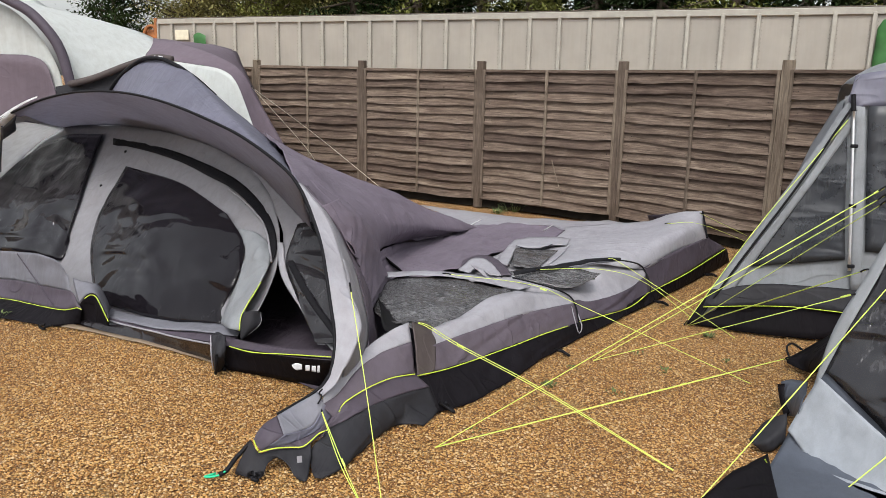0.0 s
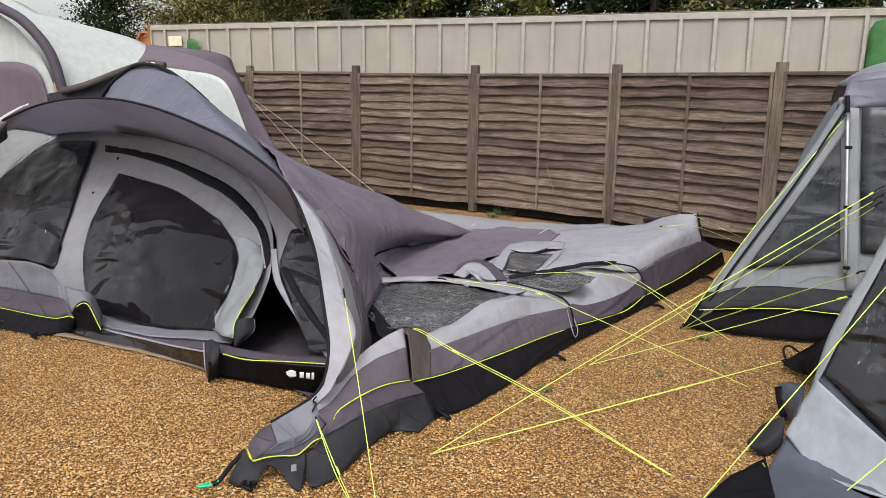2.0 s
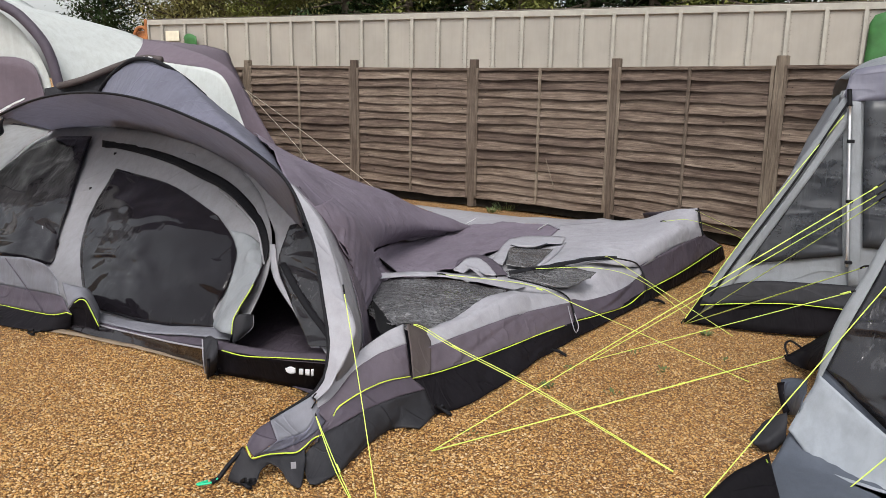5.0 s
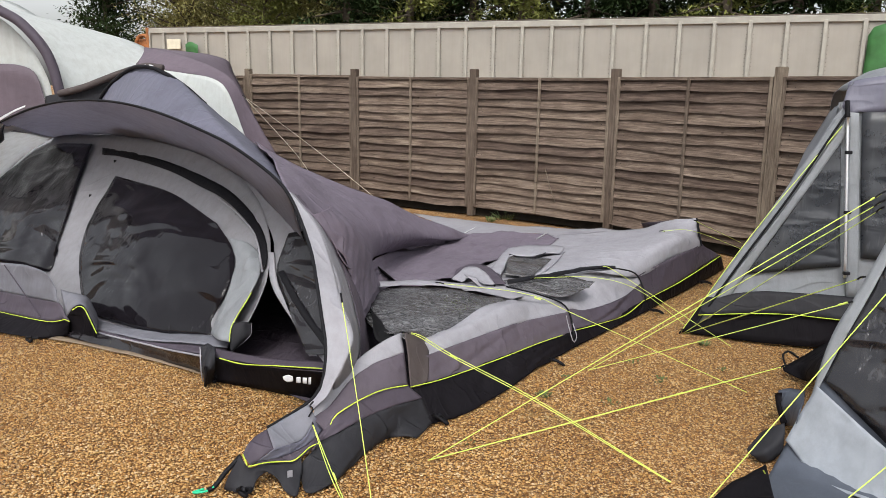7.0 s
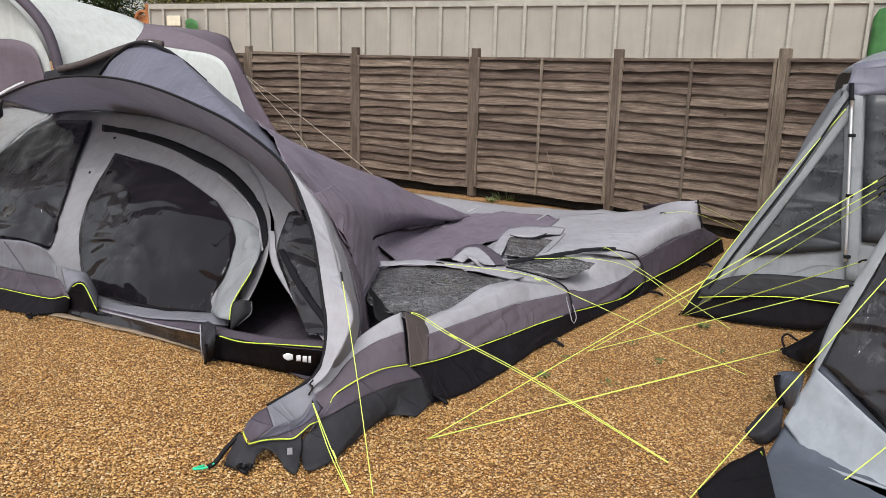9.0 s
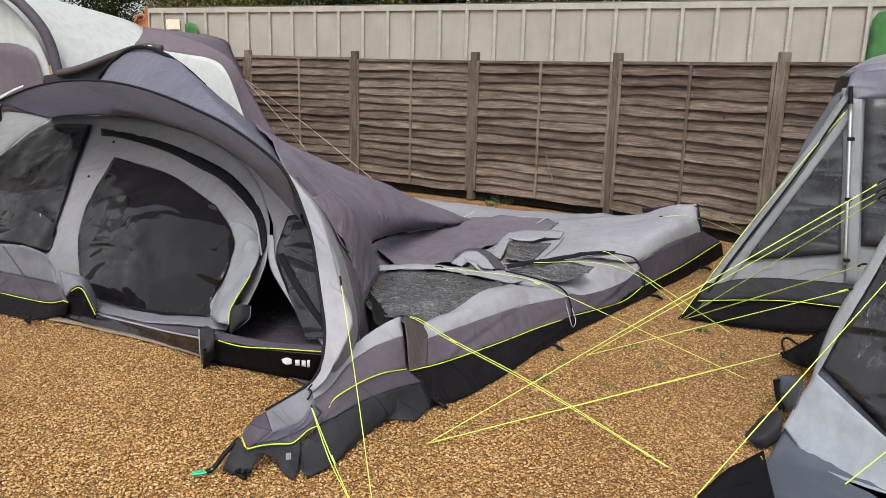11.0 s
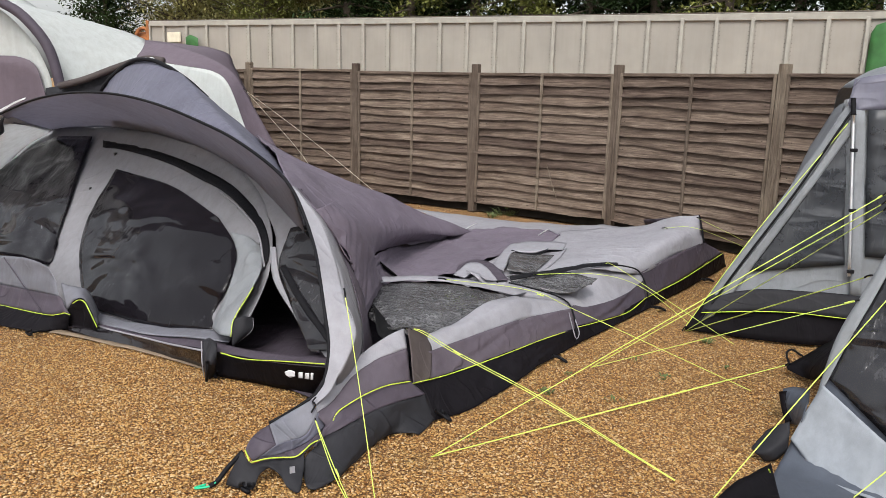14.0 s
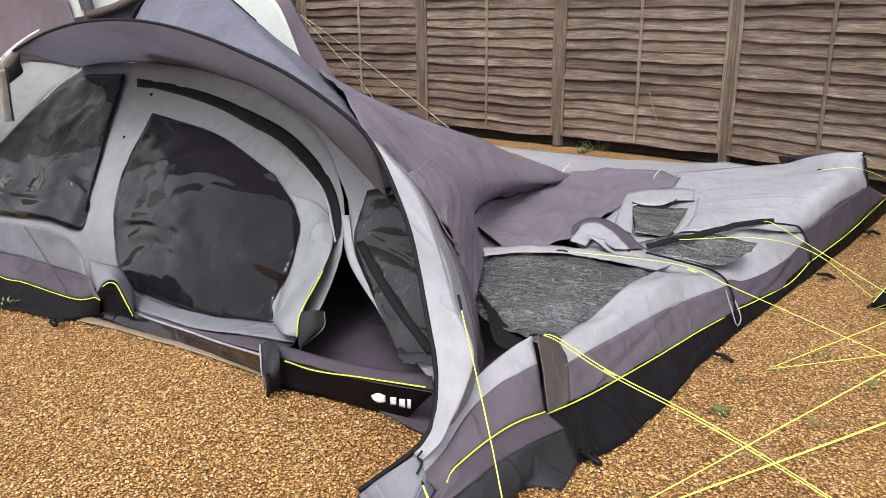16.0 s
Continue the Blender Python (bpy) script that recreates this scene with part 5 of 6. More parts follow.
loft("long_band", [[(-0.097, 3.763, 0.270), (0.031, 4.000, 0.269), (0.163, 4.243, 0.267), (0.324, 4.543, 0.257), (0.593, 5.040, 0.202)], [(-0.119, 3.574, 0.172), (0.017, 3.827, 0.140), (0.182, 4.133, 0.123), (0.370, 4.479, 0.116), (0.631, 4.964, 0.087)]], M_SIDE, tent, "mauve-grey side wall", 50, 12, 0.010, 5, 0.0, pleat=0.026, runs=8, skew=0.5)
loft("long_skirt", [[(-0.119, 3.574, 0.178), (0.017, 3.827, 0.146), (0.182, 4.133, 0.130), (0.369, 4.479, 0.123), (0.631, 4.963, 0.095)], [(-0.007, 3.533, 0.000), (0.136, 3.693, 0.000), (0.294, 4.041, 0.000), (0.443, 4.458, -0.000), (0.638, 4.888, -0.000)]], M_BLACK, tent, "black mud skirt", 50, 10, 0.012, 6, 0.0, pleat=0.02, runs=9)
tube("piping", [(-0.113, 3.553, 0.181), (0.022, 3.804, 0.149), (0.263, 4.250, 0.129), (0.430, 4.560, 0.123), (0.569, 4.817, 0.109)], 0.0029, M_PIPE, tent)
WIN_UP = [(-0.606, 4.310, 0.360), (-0.580, 4.730, 0.360), (-0.259, 4.837, 0.360), (-0.005, 4.828, 0.340), (0.218, 4.888, 0.300)]
loft("side_window_film", [WIN_UP, [(-0.470, 4.033, 0.330), (-0.328, 4.193, 0.360), (-0.143, 4.421, 0.360), (0.035, 4.705, 0.330), (0.223, 4.875, 0.300)], WIN_LO], M_FILM2, tent, "crumpled clear window film", 40, 18, 0.018, 6)
loft("window_strip", [[(-0.736, 4.653, 0.370), (-0.595, 4.784, 0.380), (-0.275, 4.908, 0.380), (-0.017, 4.896, 0.360), (0.346, 5.006, 0.300)], [(-0.672, 4.492, 0.360), (-0.569, 4.693, 0.370), (-0.254, 4.814, 0.370), (-0.001, 4.805, 0.350), (0.232, 4.863, 0.300)]], M_LIGHT, tent, "", 40, 5, 0.012, 5, 0.012)
# near-black sheet laid in as the shade of the gap beside the sleeve
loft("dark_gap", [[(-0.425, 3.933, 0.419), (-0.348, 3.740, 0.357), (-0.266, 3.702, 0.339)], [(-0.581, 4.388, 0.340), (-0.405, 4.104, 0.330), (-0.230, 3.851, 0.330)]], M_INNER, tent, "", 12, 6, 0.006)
# small print and webbing on the threshold
loft("print", [[(-0.767, 3.527, 0.190), (-0.740, 3.524, 0.205), (-0.707, 3.517, 0.202)], [(-0.764, 3.525, 0.175), (-0.738, 3.523, 0.166), (-0.708, 3.518, 0.177)]], M_LOGO, thresh, "white printed emblem", 10, 5, 0.0, 4, 0.02)
for q in ([[(-0.682, 3.510, 0.204), (-0.657, 3.502, 0.209)], [(-0.683, 3.511, 0.173), (-0.658, 3.503, 0.178)]], [[(-0.641, 3.494, 0.210), (-0.617, 3.486, 0.215)], [(-0.643, 3.494, 0.180), (-0.618, 3.487, 0.182)]], [[(-0.604, 3.485, 0.217), (-0.589, 3.477, 0.221)], [(-0.606, 3.486, 0.180), (-0.590, 3.477, 0.185)]]):
    loft("print", q, M_LOGO, thresh, "", 4, 4, 0.0, 4, 0.02)
# ground loops
for p, q in (((0.022, 3.574, 0.000), (0.006, 3.537, 0.060)), ((-1.353, 3.795, 0.000), (-1.316, 3.770, 0.050)), ((-2.821, 4.141, 0.000), (-2.740, 4.102, 0.050)), ((1.674, 6.925, 0.000), (1.609, 6.787, 0.050)), ((1.200, 5.877, 0.000), (1.151, 5.783, 0.050)), ((0.537, 4.561, 0.000), (0.511, 4.516, 0.050)), ((-0.630, 2.700, 0.000), (-0.585, 2.665, 0.050))):
    p, q = Vector(p), Vector(q)
    tube("peg_loop", [q, p + Vector((0.02, -0.02, 0.03)), p + Vector((0.06, -0.03, 0.012)), p + Vector((0.03, 0.02, 0.012)), q + Vector((0.03, 0.02, -0.01))], 0.009, M_TRIM, tent, "", 20)

# second arch, still inflated, with the roof draped from it
loft("rear_dome", [[(-3.860, 6.538, 1.488), (-3.676, 6.439, 1.628), (-3.341, 6.258, 1.765), (-2.928, 6.035, 1.752), (-2.596, 5.856, 1.642), (-2.390, 5.801, 1.496), (-2.028, 5.719, 1.256), (-1.733, 5.503, 1.129)],
      [(-3.248, 5.753, 1.330), (-2.917, 5.574, 1.360), (-2.612, 5.409, 1.385), (-2.267, 5.223, 1.350), (-2.012, 5.086, 1.315), (-1.736, 4.880, 1.235), (-1.443, 4.608, 1.190), (-1.141, 4.275, 1.120), (-0.860, 3.830, 1.095)]], M_DOME, tent, "blue-grey fabric over the second arch", 40, 14, 0.014, 4)
loft("dome_back", [[(-3.860, 6.538, 1.488), (-3.341, 6.258, 1.765), (-2.928, 6.035, 1.752), (-2.596, 5.856, 1.642), (-2.028, 5.719, 1.256)], [T(2.8, 5.4, 0.02), T(3.1, 5.0, 0.02), T(3.2, 4.5, 0.02), T(3.2, 4.3, 0.02), T(3.0, 4.2, 0.02)]], M_DOME, tent, "", 20, 8, 0.02)
tube("arch_beam", [(-3.867, 6.508, 1.437), (-3.774, 6.457, 1.541), (-3.568, 6.346, 1.663), (-3.306, 6.205, 1.764), (-3.094, 6.090, 1.781), (-2.881, 5.975, 1.746), (-2.598, 5.856, 1.628), (-2.373, 5.769, 1.488)], 0.017, M_TRIM, tent, "black inflatable arch beam", 40, 10)

# ---- rear tent: white and mauve ----
rear = thing("white_tent", "large white and mauve inflatable tent standing behind the collapsed one", "tent", "", (-6.5, 9.5, 0))
FA = [Vector((-10.5, 7.6, 0.0)), Vector((-10.3, 7.6, 1.4)), Vector((-9.2, 7.6, 2.35)), (-6.700, 7.600, 2.568), (-5.840, 7.600, 2.411), (-5.570, 7.600, 2.277), (-5.350, 7.600, 2.043), (-5.219, 7.600, 1.833), (-5.140, 7.600, 1.592), (-5.089, 7.600, 1.287), Vector((-4.9, 7.6, 0.0))]
FB = [Vector((-10.9, 9.6, 0.0)), Vector((-10.5, 9.6, 1.6)), Vector((-9.2, 9.6, 2.5)), (-7.399, 9.400, 2.732), (-6.562, 9.400, 2.408), (-5.887, 9.400, 2.314), (-5.092, 9.200, 2.113), (-4.778, 8.900, 1.866), (-4.606, 8.600, 1.660), (-4.677, 8.600, 1.256), Vector((-4.6, 8.6, 0.0))]
loft("roof", [FA, FB], M_WHITE, rear, "translucent white roof", 60, 14, 0.01, 1.5)
rwall = loft("front_wall", [[(-6.376, 7.700, 2.391), (-5.936, 7.700, 2.361), (-5.539, 7.700, 2.049), (-5.312, 7.700, 1.652), (-5.283, 7.700, 1.281)], [(-6.562, 7.700, 1.134), (-6.119, 7.700, 1.013), (-5.891, 7.700, 1.017), (-5.666, 7.700, 1.022), (-5.370, 7.700, 1.027)], [Vector((-7.6, 7.7, 0)), Vector((-6.8, 7.7, 0)), Vector((-6.2, 7.7, 0)), Vector((-5.6, 7.7, 0)), Vector((-5.1, 7.7, 0))]], M_WHITE, rear, "white front wall", 30, 16, 0.006, 1.5)
loft("front_window", [[(-6.419, 7.660, 1.848), (-5.972, 7.660, 1.835), (-5.643, 7.660, 1.823), (-5.437, 7.660, 1.725), (-5.349, 7.660, 1.437)], [(-6.562, 7.660, 0.876), (-6.100, 7.660, 0.887), (-5.798, 7.660, 0.894), (-5.574, 7.660, 0.899), (-5.382, 7.660, 0.903)]], M_REAR, rwall, "mauve covered window", 24, 10, 0.004, 1.5)
tube("arch_beam", [(-6.019, 7.500, 2.545), (-5.683, 7.500, 2.388), (-5.451, 7.500, 2.268), (-5.232, 7.500, 2.055), (-5.115, 7.500, 1.860), (-5.047, 7.500, 1.593), (-5.011, 7.500, 1.292), Vector((-4.95, 7.5, 0.05))], 0.055, M_WALL, rear, "grey arch beam sleeve", 40, 10)
SB = [(-5.150, 9.200, 2.099), (-4.670, 9.000, 2.046), (-4.213, 8.800, 1.963), (-3.742, 8.600, 1.826), (-3.483, 8.500, 1.677), (-3.306, 8.500, 1.375), (-2.990, 8.500, 0.838), Vector((-2.55, 8.6, 0.0))]
loft("side_roof", [SB, [(-4.818, 8.600, 1.845), (-4.394, 8.400, 1.815), (-4.046, 8.300, 1.775), (-3.710, 8.200, 1.724), (-3.444, 8.200, 1.507), (-3.321, 8.200, 1.225), (-3.268, 8.200, 0.908), Vector((-3.3, 8.2, 0.0))]], M_REAR, rear, "mauve side roof", 40, 10, 0.008, 2)
loft("side_back", [SB, [Vector((-5.2, 11.0, 2.1)), Vector((-4.8, 10.9, 2.0)), Vector((-4.6, 10.7, 1.8)), Vector((-4.4, 10.6, 1.5)), Vector((-4.2, 10.5, 1.2)), Vector((-4.0, 10.5, 0.8)), Vector((-3.8, 10.5, 0.4)), Vector((-3.6, 10.5, 0))]], M_REAR, rear, "", 30, 8, 0.01, 2)
loft("pale_panel", [[(-4.347, 8.300, 1.806), (-3.929, 8.220, 1.761), (-3.563, 8.120, 1.711), (-3.375, 8.100, 1.570), (-3.179, 8.080, 1.096)], [(-4.215, 8.200, 1.596), (-3.907, 8.150, 1.504), (-3.644, 8.100, 1.351), (-3.434, 8.080, 1.198), (-3.194, 8.060, 1.015)]], M_WHITE, rear, "white panel", 24, 8, 0.004, 2)
tube("tie_beam", [(-4.924, 7.350, 1.523), (-4.617, 7.350, 1.596), (-4.237, 7.350, 1.724), (-3.902, 7.350, 1.815), (-3.697, 7.350, 1.799)], 0.036, M_PATCH, rear, "dark grey inflatable beam", 24, 10)
for k in range(4):
    q = catmull([(-4.023, 7.280, 1.758), (-3.851, 7.280, 1.814), (-3.730, 7.280, 1.808)], 9)
    tube("print", [q[2 * k], q[2 * k + 1]], 0.018, M_LOGO, rear, "pale printed mark", 4, 6)
loft("porch_wall", [[(-5.133, 7.400, 1.497), (-4.655, 7.400, 1.584), (-4.272, 7.400, 1.713), (-3.902, 7.400, 1.805)], [(-5.178, 7.400, 1.111), (-4.703, 7.400, 1.120), (-4.327, 7.400, 1.127), (-3.958, 7.400, 1.133)], [Vector((-4.95, 7.4, 0)), Vector((-4.65, 7.4, 0)), Vector((-4.3, 7.4, 0)), Vector((-3.95, 7.4, 0))]], M_FLAP, rear, "", 16, 6, 0.01)

# ---- tent on the far right ----
bt = thing("grey_tent", "grey and black tent with dark windows and a bright steel pole", "tent", "", (2.6, 5.8, 0))
BL = [(1.369, 5.457, -0.000), (1.608, 5.474, 0.424), (1.864, 5.500, 0.860), (2.108, 5.524, 1.276), (2.269, 5.545, 1.603)]
bwall = loft("front_wall", [BL, [(1.807, 5.355, 0.000), (1.901, 5.441, 0.331), (2.042, 5.478, 0.795), (2.178, 5.514, 1.242), (2.282, 5.544, 1.603)], [(2.385, 5.346, 0.000), (2.359, 5.415, 0.442), (2.337, 5.456, 0.811), (2.310, 5.504, 1.246), (2.289, 5.543, 1.603)], [Vector((3.3, 5.3, 0)), Vector((3.3, 5.33, 0.6)), Vector((3.25, 5.38, 1.0)), Vector((3.2, 5.42, 1.5)), Vector((3.1, 5.5, 1.75))]], M_BTENT, bt, "cool grey front wall", 30, 30, 0.012, 4)
loft("corner_window", [[(1.732, 5.452, 0.437), (1.937, 5.470, 0.772), (2.118, 5.489, 1.096), (2.244, 5.508, 1.371)], [(2.322, 5.414, 0.536), (2.297, 5.445, 0.811), (2.278, 5.477, 1.102), (2.258, 5.506, 1.361)]], M_FILMB, bwall, "dark mesh window", 20, 16, 0.012, 4, 0.004)
loft("side_window", [[(2.436, 5.411, 0.599), (2.396, 5.468, 1.106), (2.368, 5.515, 1.533)], [Vector((2.95, 5.30, 0.6)), Vector((2.95, 5.36, 1.1)), Vector((2.9, 5.44, 1.55))]], M_FILMB, bwall, "dark window", 14, 10, 0.008, 4, 0.004)
loft("mud_wall", [[(1.500, 5.446, 0.257), (1.827, 5.427, 0.330), (2.105, 5.405, 0.341), (2.342, 5.386, 0.345), Vector((3.3, 5.26, 0.34))], [(1.359, 5.428, 0.000), (1.803, 5.329, 0.000), (2.117, 5.307, 0.000), (2.360, 5.317, 0.000), Vector((3.3, 5.24, 0))]], M_BLACK, bt, "black mud wall", 24, 8, 0.004)
loft("mud_band", [[(1.500, 5.436, 0.257), (1.827, 5.412, 0.330), (2.105, 5.390, 0.341), (2.342, 5.371, 0.345), (3.3, 5.245, 0.34)], [(1.455, 5.385, 0.150), (1.755, 5.362, 0.188), (2.032, 5.341, 0.209), (2.303, 5.321, 0.203), (3.3, 5.18, 0.2)]], M_FLAP, bt, "dark slate lower band", 24, 6, 0.004)
loft("edge_sleeve", [[(1.381, 5.441, 0.030), (1.640, 5.467, 0.475), (1.956, 5.498, 1.008), (2.259, 5.532, 1.568)], [(1.463, 5.419, 0.068), (1.701, 5.444, 0.492), (2.007, 5.473, 1.001), (2.281, 5.504, 1.515)]], M_BTENT, bt, "", 30, 4, 0.004)
tube("edge_zip", [(1.442, 5.400, 0.064), (1.683, 5.425, 0.491), (1.989, 5.454, 1.007), (2.268, 5.486, 1.526)], 0.008, M_TRIM, bt, "black zip", 30)
loft("edge_strip", [[(1.472, 5.415, 0.086), (1.707, 5.439, 0.497), (2.012, 5.467, 1.002), (2.281, 5.497, 1.497)], [(1.568, 5.417, 0.136), (1.778, 5.438, 0.501), (2.062, 5.467, 0.992), (2.296, 5.492, 1.409)]], M_BTENT, bt, "", 30, 4, 0.004)
loft("roof", [[(2.247, 5.523, 1.568), (2.283, 5.552, 1.681), (2.368, 5.552, 1.745), Vector((3.2, 5.4, 1.85))], [(2.295, 5.501, 1.497), (2.344, 5.501, 1.534), (2.444, 5.503, 1.534), Vector((3.2, 5.36, 1.6))]], M_DOME, bt, "", 14, 6, 0.006)
loft("roof_back", [[(2.283, 5.552, 1.681), (2.368, 5.552, 1.745), Vector((3.2, 5.4, 1.85))], [Vector((2.6, 7.2, 1.5)), Vector((2.9, 7.2, 1.7)), Vector((3.4, 7.2, 1.7))], [Vector((2.7, 7.6, 0)), Vector((3.2, 7.3, 0)), Vector((3.9, 6.9, 0))]], M_BTENT, bt, "", 14, 14, 0.01)
loft("side_back", [BL, [Vector((1.7, 5.9, 0)), Vector((2.0, 6.3, 0.3)), Vector((2.2, 6.8, 0.7)), Vector((2.4, 7.1, 1.1)), Vector((2.6, 7.2, 1.5))]], M_BTENT, bt, "", 20, 8, 0.01)
bpole = tube("pole", [(2.272, 5.477, 1.533), (2.307, 5.418, 1.000), (2.341, 5.359, 0.473)], 0.010, M_STEEL, bt, "bright steel pole", 12, 8)
for f in (0.24, 0.60, 0.97):
    c = Vector((2.272, 5.477, 1.533)).lerp(Vector((2.341, 5.359, 0.473)), f)
    box("pole_clip", c + Vector((0.008, -0.004, 0)), (0.042, 0.026, 0.022), M_TRIM, bpole, "black plastic clip", 0.1, 0.004)
tube("pole_sleeve", [(2.266, 5.495, 1.604), (2.274, 5.473, 1.498)], 0.015, M_TRIM, bpole)
loft("pole_strip", [[(2.286, 5.506, 1.533), (2.321, 5.446, 0.996), (2.366, 5.373, 0.339)], [(2.345, 5.500, 1.526), (2.387, 5.441, 0.999), (2.433, 5.368, 0.337)]], M_BTENT, bt, "", 16, 4, 0.004)
tube("piping", [(1.455, 5.372, 0.150), (1.755, 5.352, 0.188), (2.032, 5.331, 0.209), (2.303, 5.309, 0.203), Vector((3.3, 5.15, 0.2))], 0.0029, M_PIPE, bt)

# ---- near right tent ----
ct = thing("blue_grey_tent", "pale blue-grey tent with dark film windows beside the path", "tent", "", (2.4, 3.6, 0))
cwall = loft("side_wall", [[(1.404, 2.987, 0.000), (1.560, 3.396, 0.000), (1.657, 3.568, 0.086), (1.775, 3.623, 0.345), (1.877, 3.700, 0.621), (2.021, 3.779, 0.957), (2.283, 3.826, 1.394)], [(2.019, 3.011, -0.426), (2.127, 3.061, -0.190), (2.202, 3.126, 0.028), (2.277, 3.192, 0.246), (2.337, 3.266, 0.460), (2.409, 3.423, 0.840), (2.513, 3.555, 1.216)]], M_NAVY, ct, "slate blue side wall", 50, 40, 0.008, 4, -0.004, pleat=0.010, runs=9, skew=0.3, across=True)
loft("back_wall", [[(1.657, 3.568, 0.086), (1.775, 3.623, 0.345), (1.877, 3.700, 0.621), (2.021, 3.779, 0.957), (2.283, 3.826, 1.394)], [Vector((1.95, 4.0, 0.0)), Vector((2.2, 4.1, 0.0)), Vector((2.5, 4.2, 0.0)), Vector((2.9, 4.4, 0.0)), Vector((3.5, 4.6, 0.0))]], M_BTENT, ct, "", 20, 10, 0.010, 4)
loft("pale_panel", [[(1.654, 3.559, 0.095), (1.712, 3.586, 0.223), (1.772, 3.611, 0.349)], [(1.834, 3.319, -0.094), (1.896, 3.383, 0.106), (1.987, 3.367, 0.198)], [(2.022, 3.089, -0.251), (2.113, 3.128, -0.060), (2.200, 3.136, 0.071)]], M_CTENT, ct, "pale blue-grey panel", 24, 40, 0.006, 4, 0.010, pleat=0.014, runs=7, skew=0.3, across=True)
loft("film_window", [[(1.787, 3.617, 0.384), (1.863, 3.654, 0.553), (1.939, 3.691, 0.722), (2.040, 3.750, 0.963)], [(2.007, 3.350, 0.201), (2.107, 3.426, 0.472), (2.204, 3.486, 0.710), (2.287, 3.578, 0.987)]], M_FILMC, cwall, "dark glossy window film", 20, 14, 0.012, 5, 0.006)
loft("edge_strip", [[(1.742, 3.594, 0.298), (1.826, 3.682, 0.568), (1.948, 3.733, 0.825), (2.061, 3.787, 1.074)], [(1.775, 3.595, 0.355), (1.864, 3.641, 0.558), (1.976, 3.693, 0.803), (2.088, 3.750, 1.056)]], M_BTENT, ct, "pale edge sleeve", 24, 4, 0.004)
loft("skirt", [[(1.220, 2.978, 0.020), (1.361, 3.171, 0.050), (1.523, 3.315, 0.080)], [(1.241, 2.711, 0.000), (1.372, 2.806, 0.030), (1.498, 2.906, 0.060)]], M_BLACK, ct, "black skirt on the gravel", 14, 8, 0.012, 6)
loft("black_flap", [[(1.872, 4.705, 0.050), (2.016, 4.815, 0.110), (2.151, 4.836, 0.200)], [(1.873, 4.674, 0.040), (1.963, 4.475, 0.060), (1.826, 3.606, 0.432)]], M_BLACK, ct, "black pegging flap", 12, 6, 0.006)
tube("flap_loop", [(1.896, 4.731, 0.050), (1.913, 4.903, 0.060), (1.956, 4.971, 0.070), (1.976, 4.800, 0.090)], 0.007, M_TRIM, ct, "", 16)
loft("rolled_sleeve", [[(1.703, 4.019, 0.160), (1.756, 4.012, 0.180), (1.833, 4.025, 0.170)], [(1.713, 3.986, 0.100), (1.728, 3.857, 0.140), (1.711, 3.591, 0.249)], [(1.729, 3.918, 0.020), (1.733, 3.838, 0.050), (1.682, 3.566, 0.165)]], M_NAVY, ct, "rolled black sleeve", 12, 10, 0.01, 6)
tube("sleeve_roll", [(1.708, 4.014, 0.150), (1.718, 3.982, 0.090), (1.731, 3.910, 0.030)], 0.025, M_BLACK, ct, "", 10, 10)
loft("rolled_sleeve", [[(1.480, 3.524, 0.050), (1.564, 3.610, 0.110), (1.644, 3.594, 0.165)], [(1.498, 3.479, 0.040), (1.558, 3.479, 0.080), (1.645, 3.548, 0.108)], [(1.539, 3.496, 0.000), (1.583, 3.503, 0.010), (1.643, 3.549, 0.034)]], M_FLAP, ct, "dark folded sleeve", 14, 10, 0.012, 7)
tube("piping", [(1.489, 3.201, 0.110), (1.592, 3.437, -0.089), (1.633, 3.373, -0.149)], 0.0029, M_PIPE, ct)

# ---- guy ropes ----
def rope(pts, r=0.0021, label="bright lime guy rope pegged taut into the gravel", material=None, twin=0.0, slider=None):
    pts = [Vector(p) for p in pts]
    o = thing("guy_rope", label, "rope", "guy ropes", pts[-1])
    m = material or M_ROPE
    tube("cord", pts, r, m, o, "", 14 * len(pts), 6)
    if twin:
        side = (pts[-1] - pts[0]).cross(Vector((0, 0, 1))).normalized() * twin
        tube("cord", [pts[0]] + [p + side for p in pts[1:-1]] + [pts[-1] + side * 0.3] if len(pts) > 2 else [pts[0], pts[0].lerp(pts[1], 0.5) + side, pts[1]], r, m, o, "", 14 * len(pts), 6)
    hook = (pts[1] - pts[0]).normalized() * 0.05
    tube("hook", [pts[0] - hook * 0.4, pts[0] + hook * 0.2 + Vector((0, 0, 0.004)), pts[0] + hook * 0.7], 0.0045, M_TRIM, o, "black end hook", 8, 6)
    if slider is not None:
        s = Vector(slider)
        d = (pts[-1] - pts[0]).normalized() * 0.022
        tube("slider", [s - d, s, s + d], r * 2.3, m, o, "", 6, 6)
    return o


rope([(-0.356, 3.237, 0.714), (-0.158, 2.849, 0.413), (-0.025, 2.649, 0.000)])
rope([(-0.443, 3.058, 0.194), (-0.272, 2.870, 0.041), (-0.118, 2.649, 0.000)], twin=0.012, slider=(-0.263, 2.866, 0.034))
rope([(-0.196, 3.725, 0.404), (-0.124, 3.797, 0.374), (0.092, 3.628, 0.338), (0.517, 3.595, 0.160), (1.127, 3.226, 0.000)], 0.0021, twin=0.02, slider=(0.092, 3.628, 0.335))
rope([(-0.227, 4.726, 0.420), (0.325, 4.830, 0.360), (0.654, 4.772, 0.260), (1.624, 4.377, 0.000)], 0.0021, slider=(0.400, 4.811, 0.340))
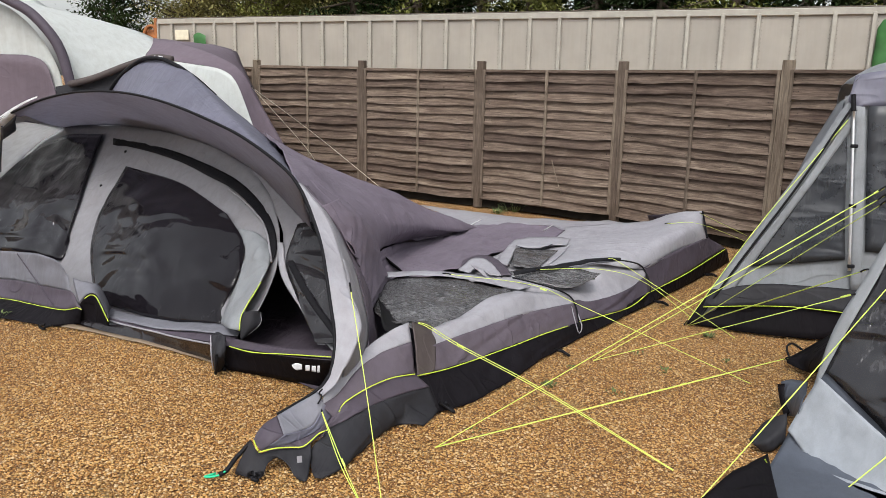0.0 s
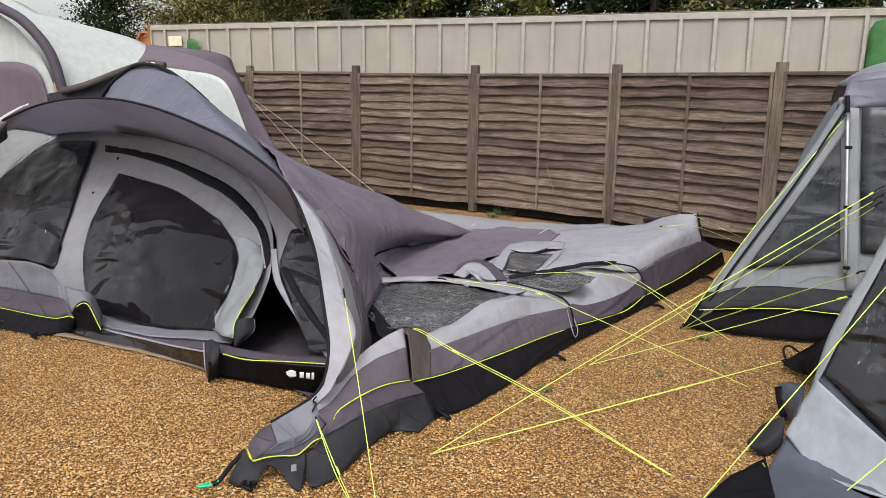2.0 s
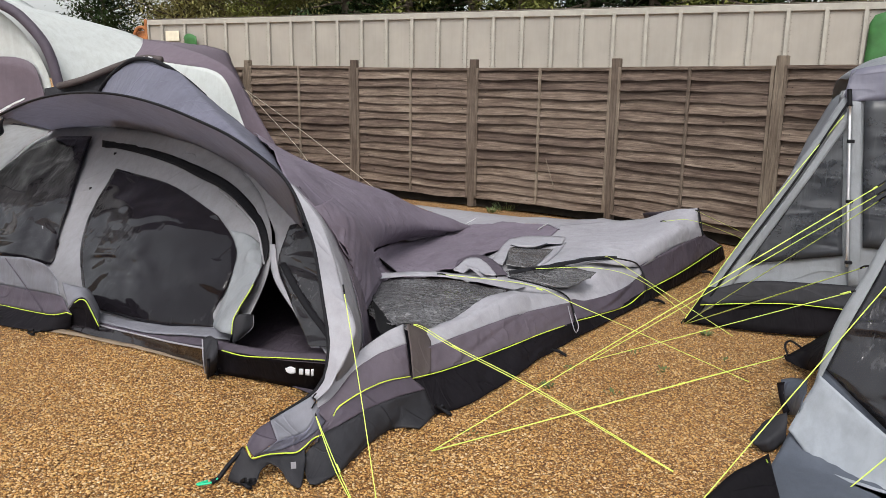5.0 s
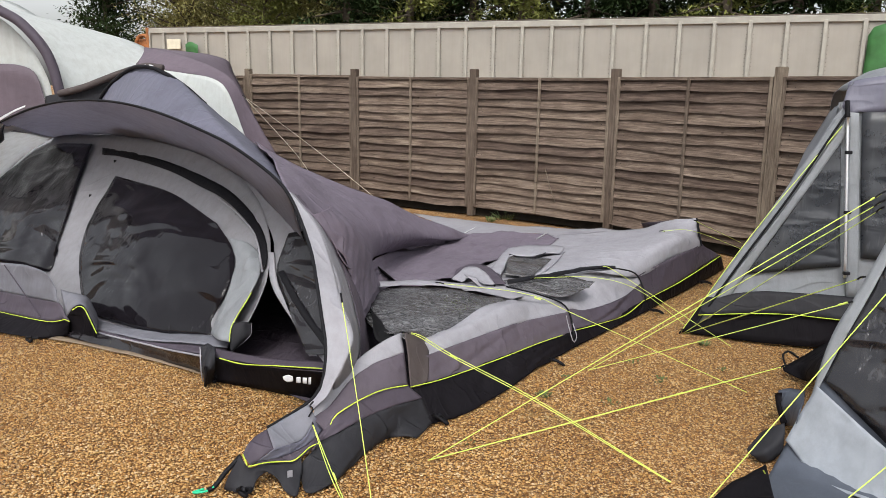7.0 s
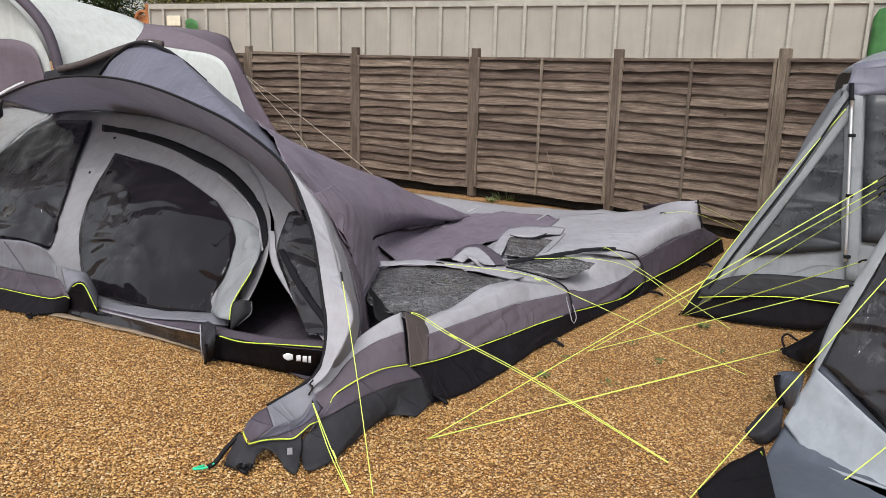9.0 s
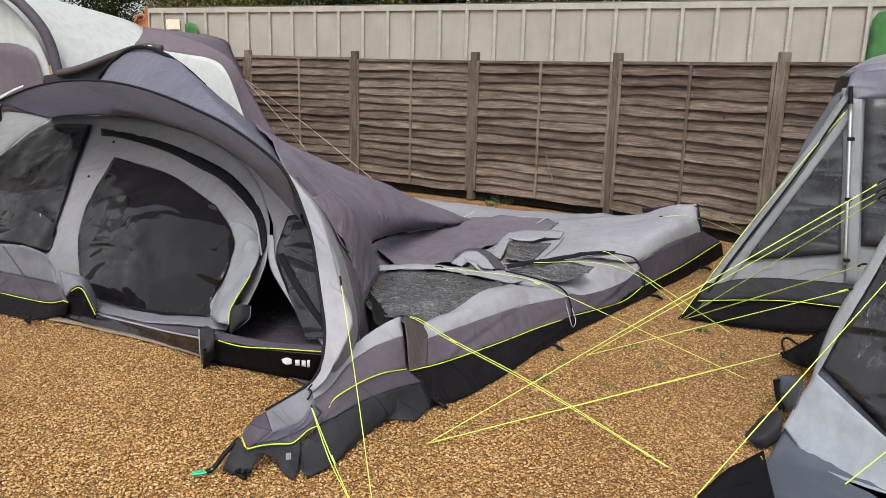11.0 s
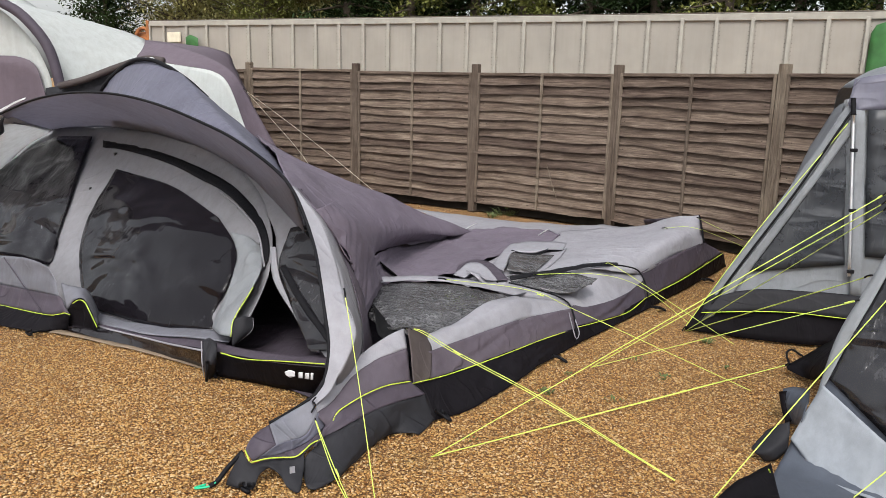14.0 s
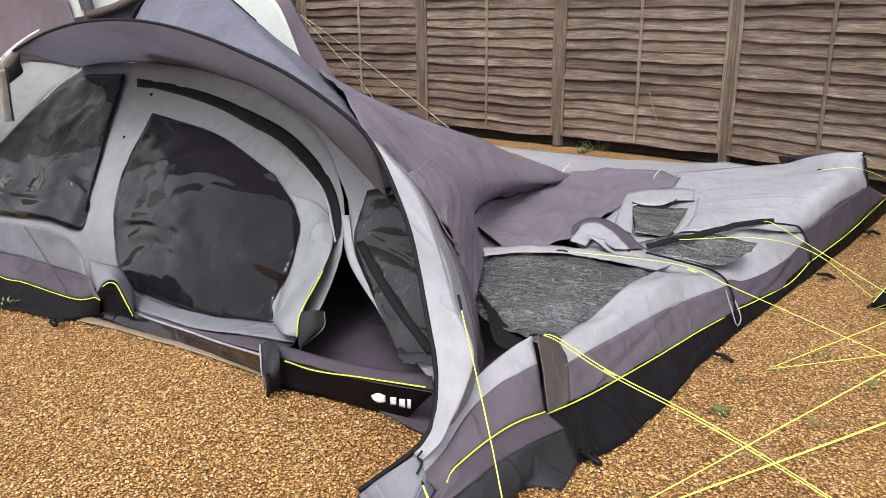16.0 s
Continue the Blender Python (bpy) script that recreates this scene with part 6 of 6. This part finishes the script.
rope([(0.782, 5.558, 0.400), (0.862, 5.567, 0.390), (1.246, 5.401, 0.200), (1.655, 5.198, 0.000)], 0.0021)
rope([(0.307, 5.178, 0.380), (0.741, 5.317, 0.380), (1.053, 5.437, 0.280), (1.409, 5.602, 0.000)], 0.0020)
rope([(1.559, 6.936, 0.554), (2.255, 8.314, 0.100), (2.475, 8.279, 0.000)], 0.0020)
rope([(1.270, 6.747, 0.480), (1.562, 6.898, 0.466), (2.317, 8.471, 0.000)], 0.0020)
rope([(1.352, 5.426, 0.000), (1.759, 5.432, 0.714), (2.249, 5.479, 1.444)], 0.0028)
rope([(2.015, 3.878, 1.201), (0.072, 3.169, 0.000)], 0.0022, slider=(1.991, 3.885, 1.181))
rope([(2.013, 3.859, 1.164), (0.743, 4.509, 0.000)], 0.0022)
rope([(2.012, 3.844, 1.136), (1.365, 5.403, 0.000)], 0.0020)
rope([(1.886, 4.710, 0.060), (1.251, 4.189, 0.030), (0.072, 3.169, 0.000)], 0.0022, twin=0.006, slider=(1.239, 4.161, 0.040))
rope([(1.937, 3.734, 0.836), (1.380, 5.406, 0.000)], 0.0022, twin=0.01)
rope([(1.884, 3.710, 0.721), (0.743, 4.509, 0.000)], 0.0022, slider=(1.862, 3.709, 0.715))
rope([(2.060, 3.636, 0.874), (1.639, 3.541, 0.260), (1.182, 2.926, 0.000)], 0.0028)
rope([(2.098, 3.276, 0.304), (1.961, 3.262, 0.144), (1.726, 3.236, -0.122)], 0.0028)
rope([(-3.335, 8.400, 1.518), (-2.987, 9.000, 0.852), (-2.853, 9.200, 0.555)], 0.004, "pale guy rope of the tent behind", M_WROPE)
rope([(-3.335, 8.400, 1.518), (-2.882, 9.300, 0.902), (-2.116, 9.700, 0.188)], 0.004, "pale guy rope of the tent behind", M_WROPE)
peg = thing("tent_peg", "green cord loop and peg at the tent corner", "tent peg", "", (-0.744, 2.665, 0.000))
p = peg.location
tube("cord", [Vector((-0.716, 2.682, 0.030)), p + Vector((0.0, 0, 0.015)), p + Vector((-0.05, -0.02, 0.012)), p + Vector((-0.02, 0.02, 0.012))], 0.005, M_GREEN, peg, "", 16)


# ---- weeds and bits on the gravel ----
def weed(x, y, r, h, n, seed, label="small green weed growing through the gravel"):
    rng = random.Random(seed)
    o = thing("weed", label, "weed", "weeds in the gravel", (x, y, 0))
    v, f = [], []
    for _ in range(n):
        a, d = rng.uniform(0, 6.283), r * rng.random() ** 0.6
        c = Vector((x + d * math.cos(a), y + d * math.sin(a), 0))
        u = Vector((math.cos(a), math.sin(a), 0))
        w = Vector((-u.y, u.x, 0)) * 0.004
        k, hh = len(v), h * rng.uniform(0.4, 1.0)
        v += [c - w, c + w, c + u * hh * 0.5 + w * 1.5 + Vector((0, 0, hh * 0.7)), c + u * hh * 0.5 - w * 1.5 + Vector((0, 0, hh * 0.7)), c + u * hh + Vector((0, 0, hh * 0.8))]
        f += [(k, k + 1, k + 2, k + 3), (k + 3, k + 2, k + 4)]
    mesh_object("leaves", v, f, M_WEED, o, "", False)


for k, (p, r, h, n) in enumerate((((0.518, 4.044, 0.000), .035, .03, 26), ((1.485, 5.169, 0.000), .03, .035, 26), ((1.012, 4.713, 0.000), .04, .014, 14), ((0.206, 3.388, 0.000), .035, .016, 12), ((0.617, 4.355, -0.000), .04, .014, 12), ((1.542, 4.716, 0.000), .03, .016, 12),
                                 ((-0.443, 9.844, 0.000), .16, .12, 70), ((-0.602, 9.625, 0.000), .10, .07, 40), ((2.082, 9.052, 0.000), .12, .08, 60), ((2.375, 9.193, 0.000), .10, .06, 40), ((-3.259, 4.274, 0.000), .06, .05, 40), ((0.876, 4.031, 0.000), .05, .02, 14), ((1.164, 4.437, 0.000), .05, .02, 14))):
    weed(p[0], p[1], r, h, n, 300 + k)
stick = thing("stick", "thin pale split stick leaning against the fence panel", "stick", "", (0.196, 9.440, 0.301))
tube("shaft", [(0.059, 9.440, 0.716), (0.129, 9.430, 0.493), (0.197, 9.420, 0.303)], 0.007, M_POST, stick, "", 8, 5)
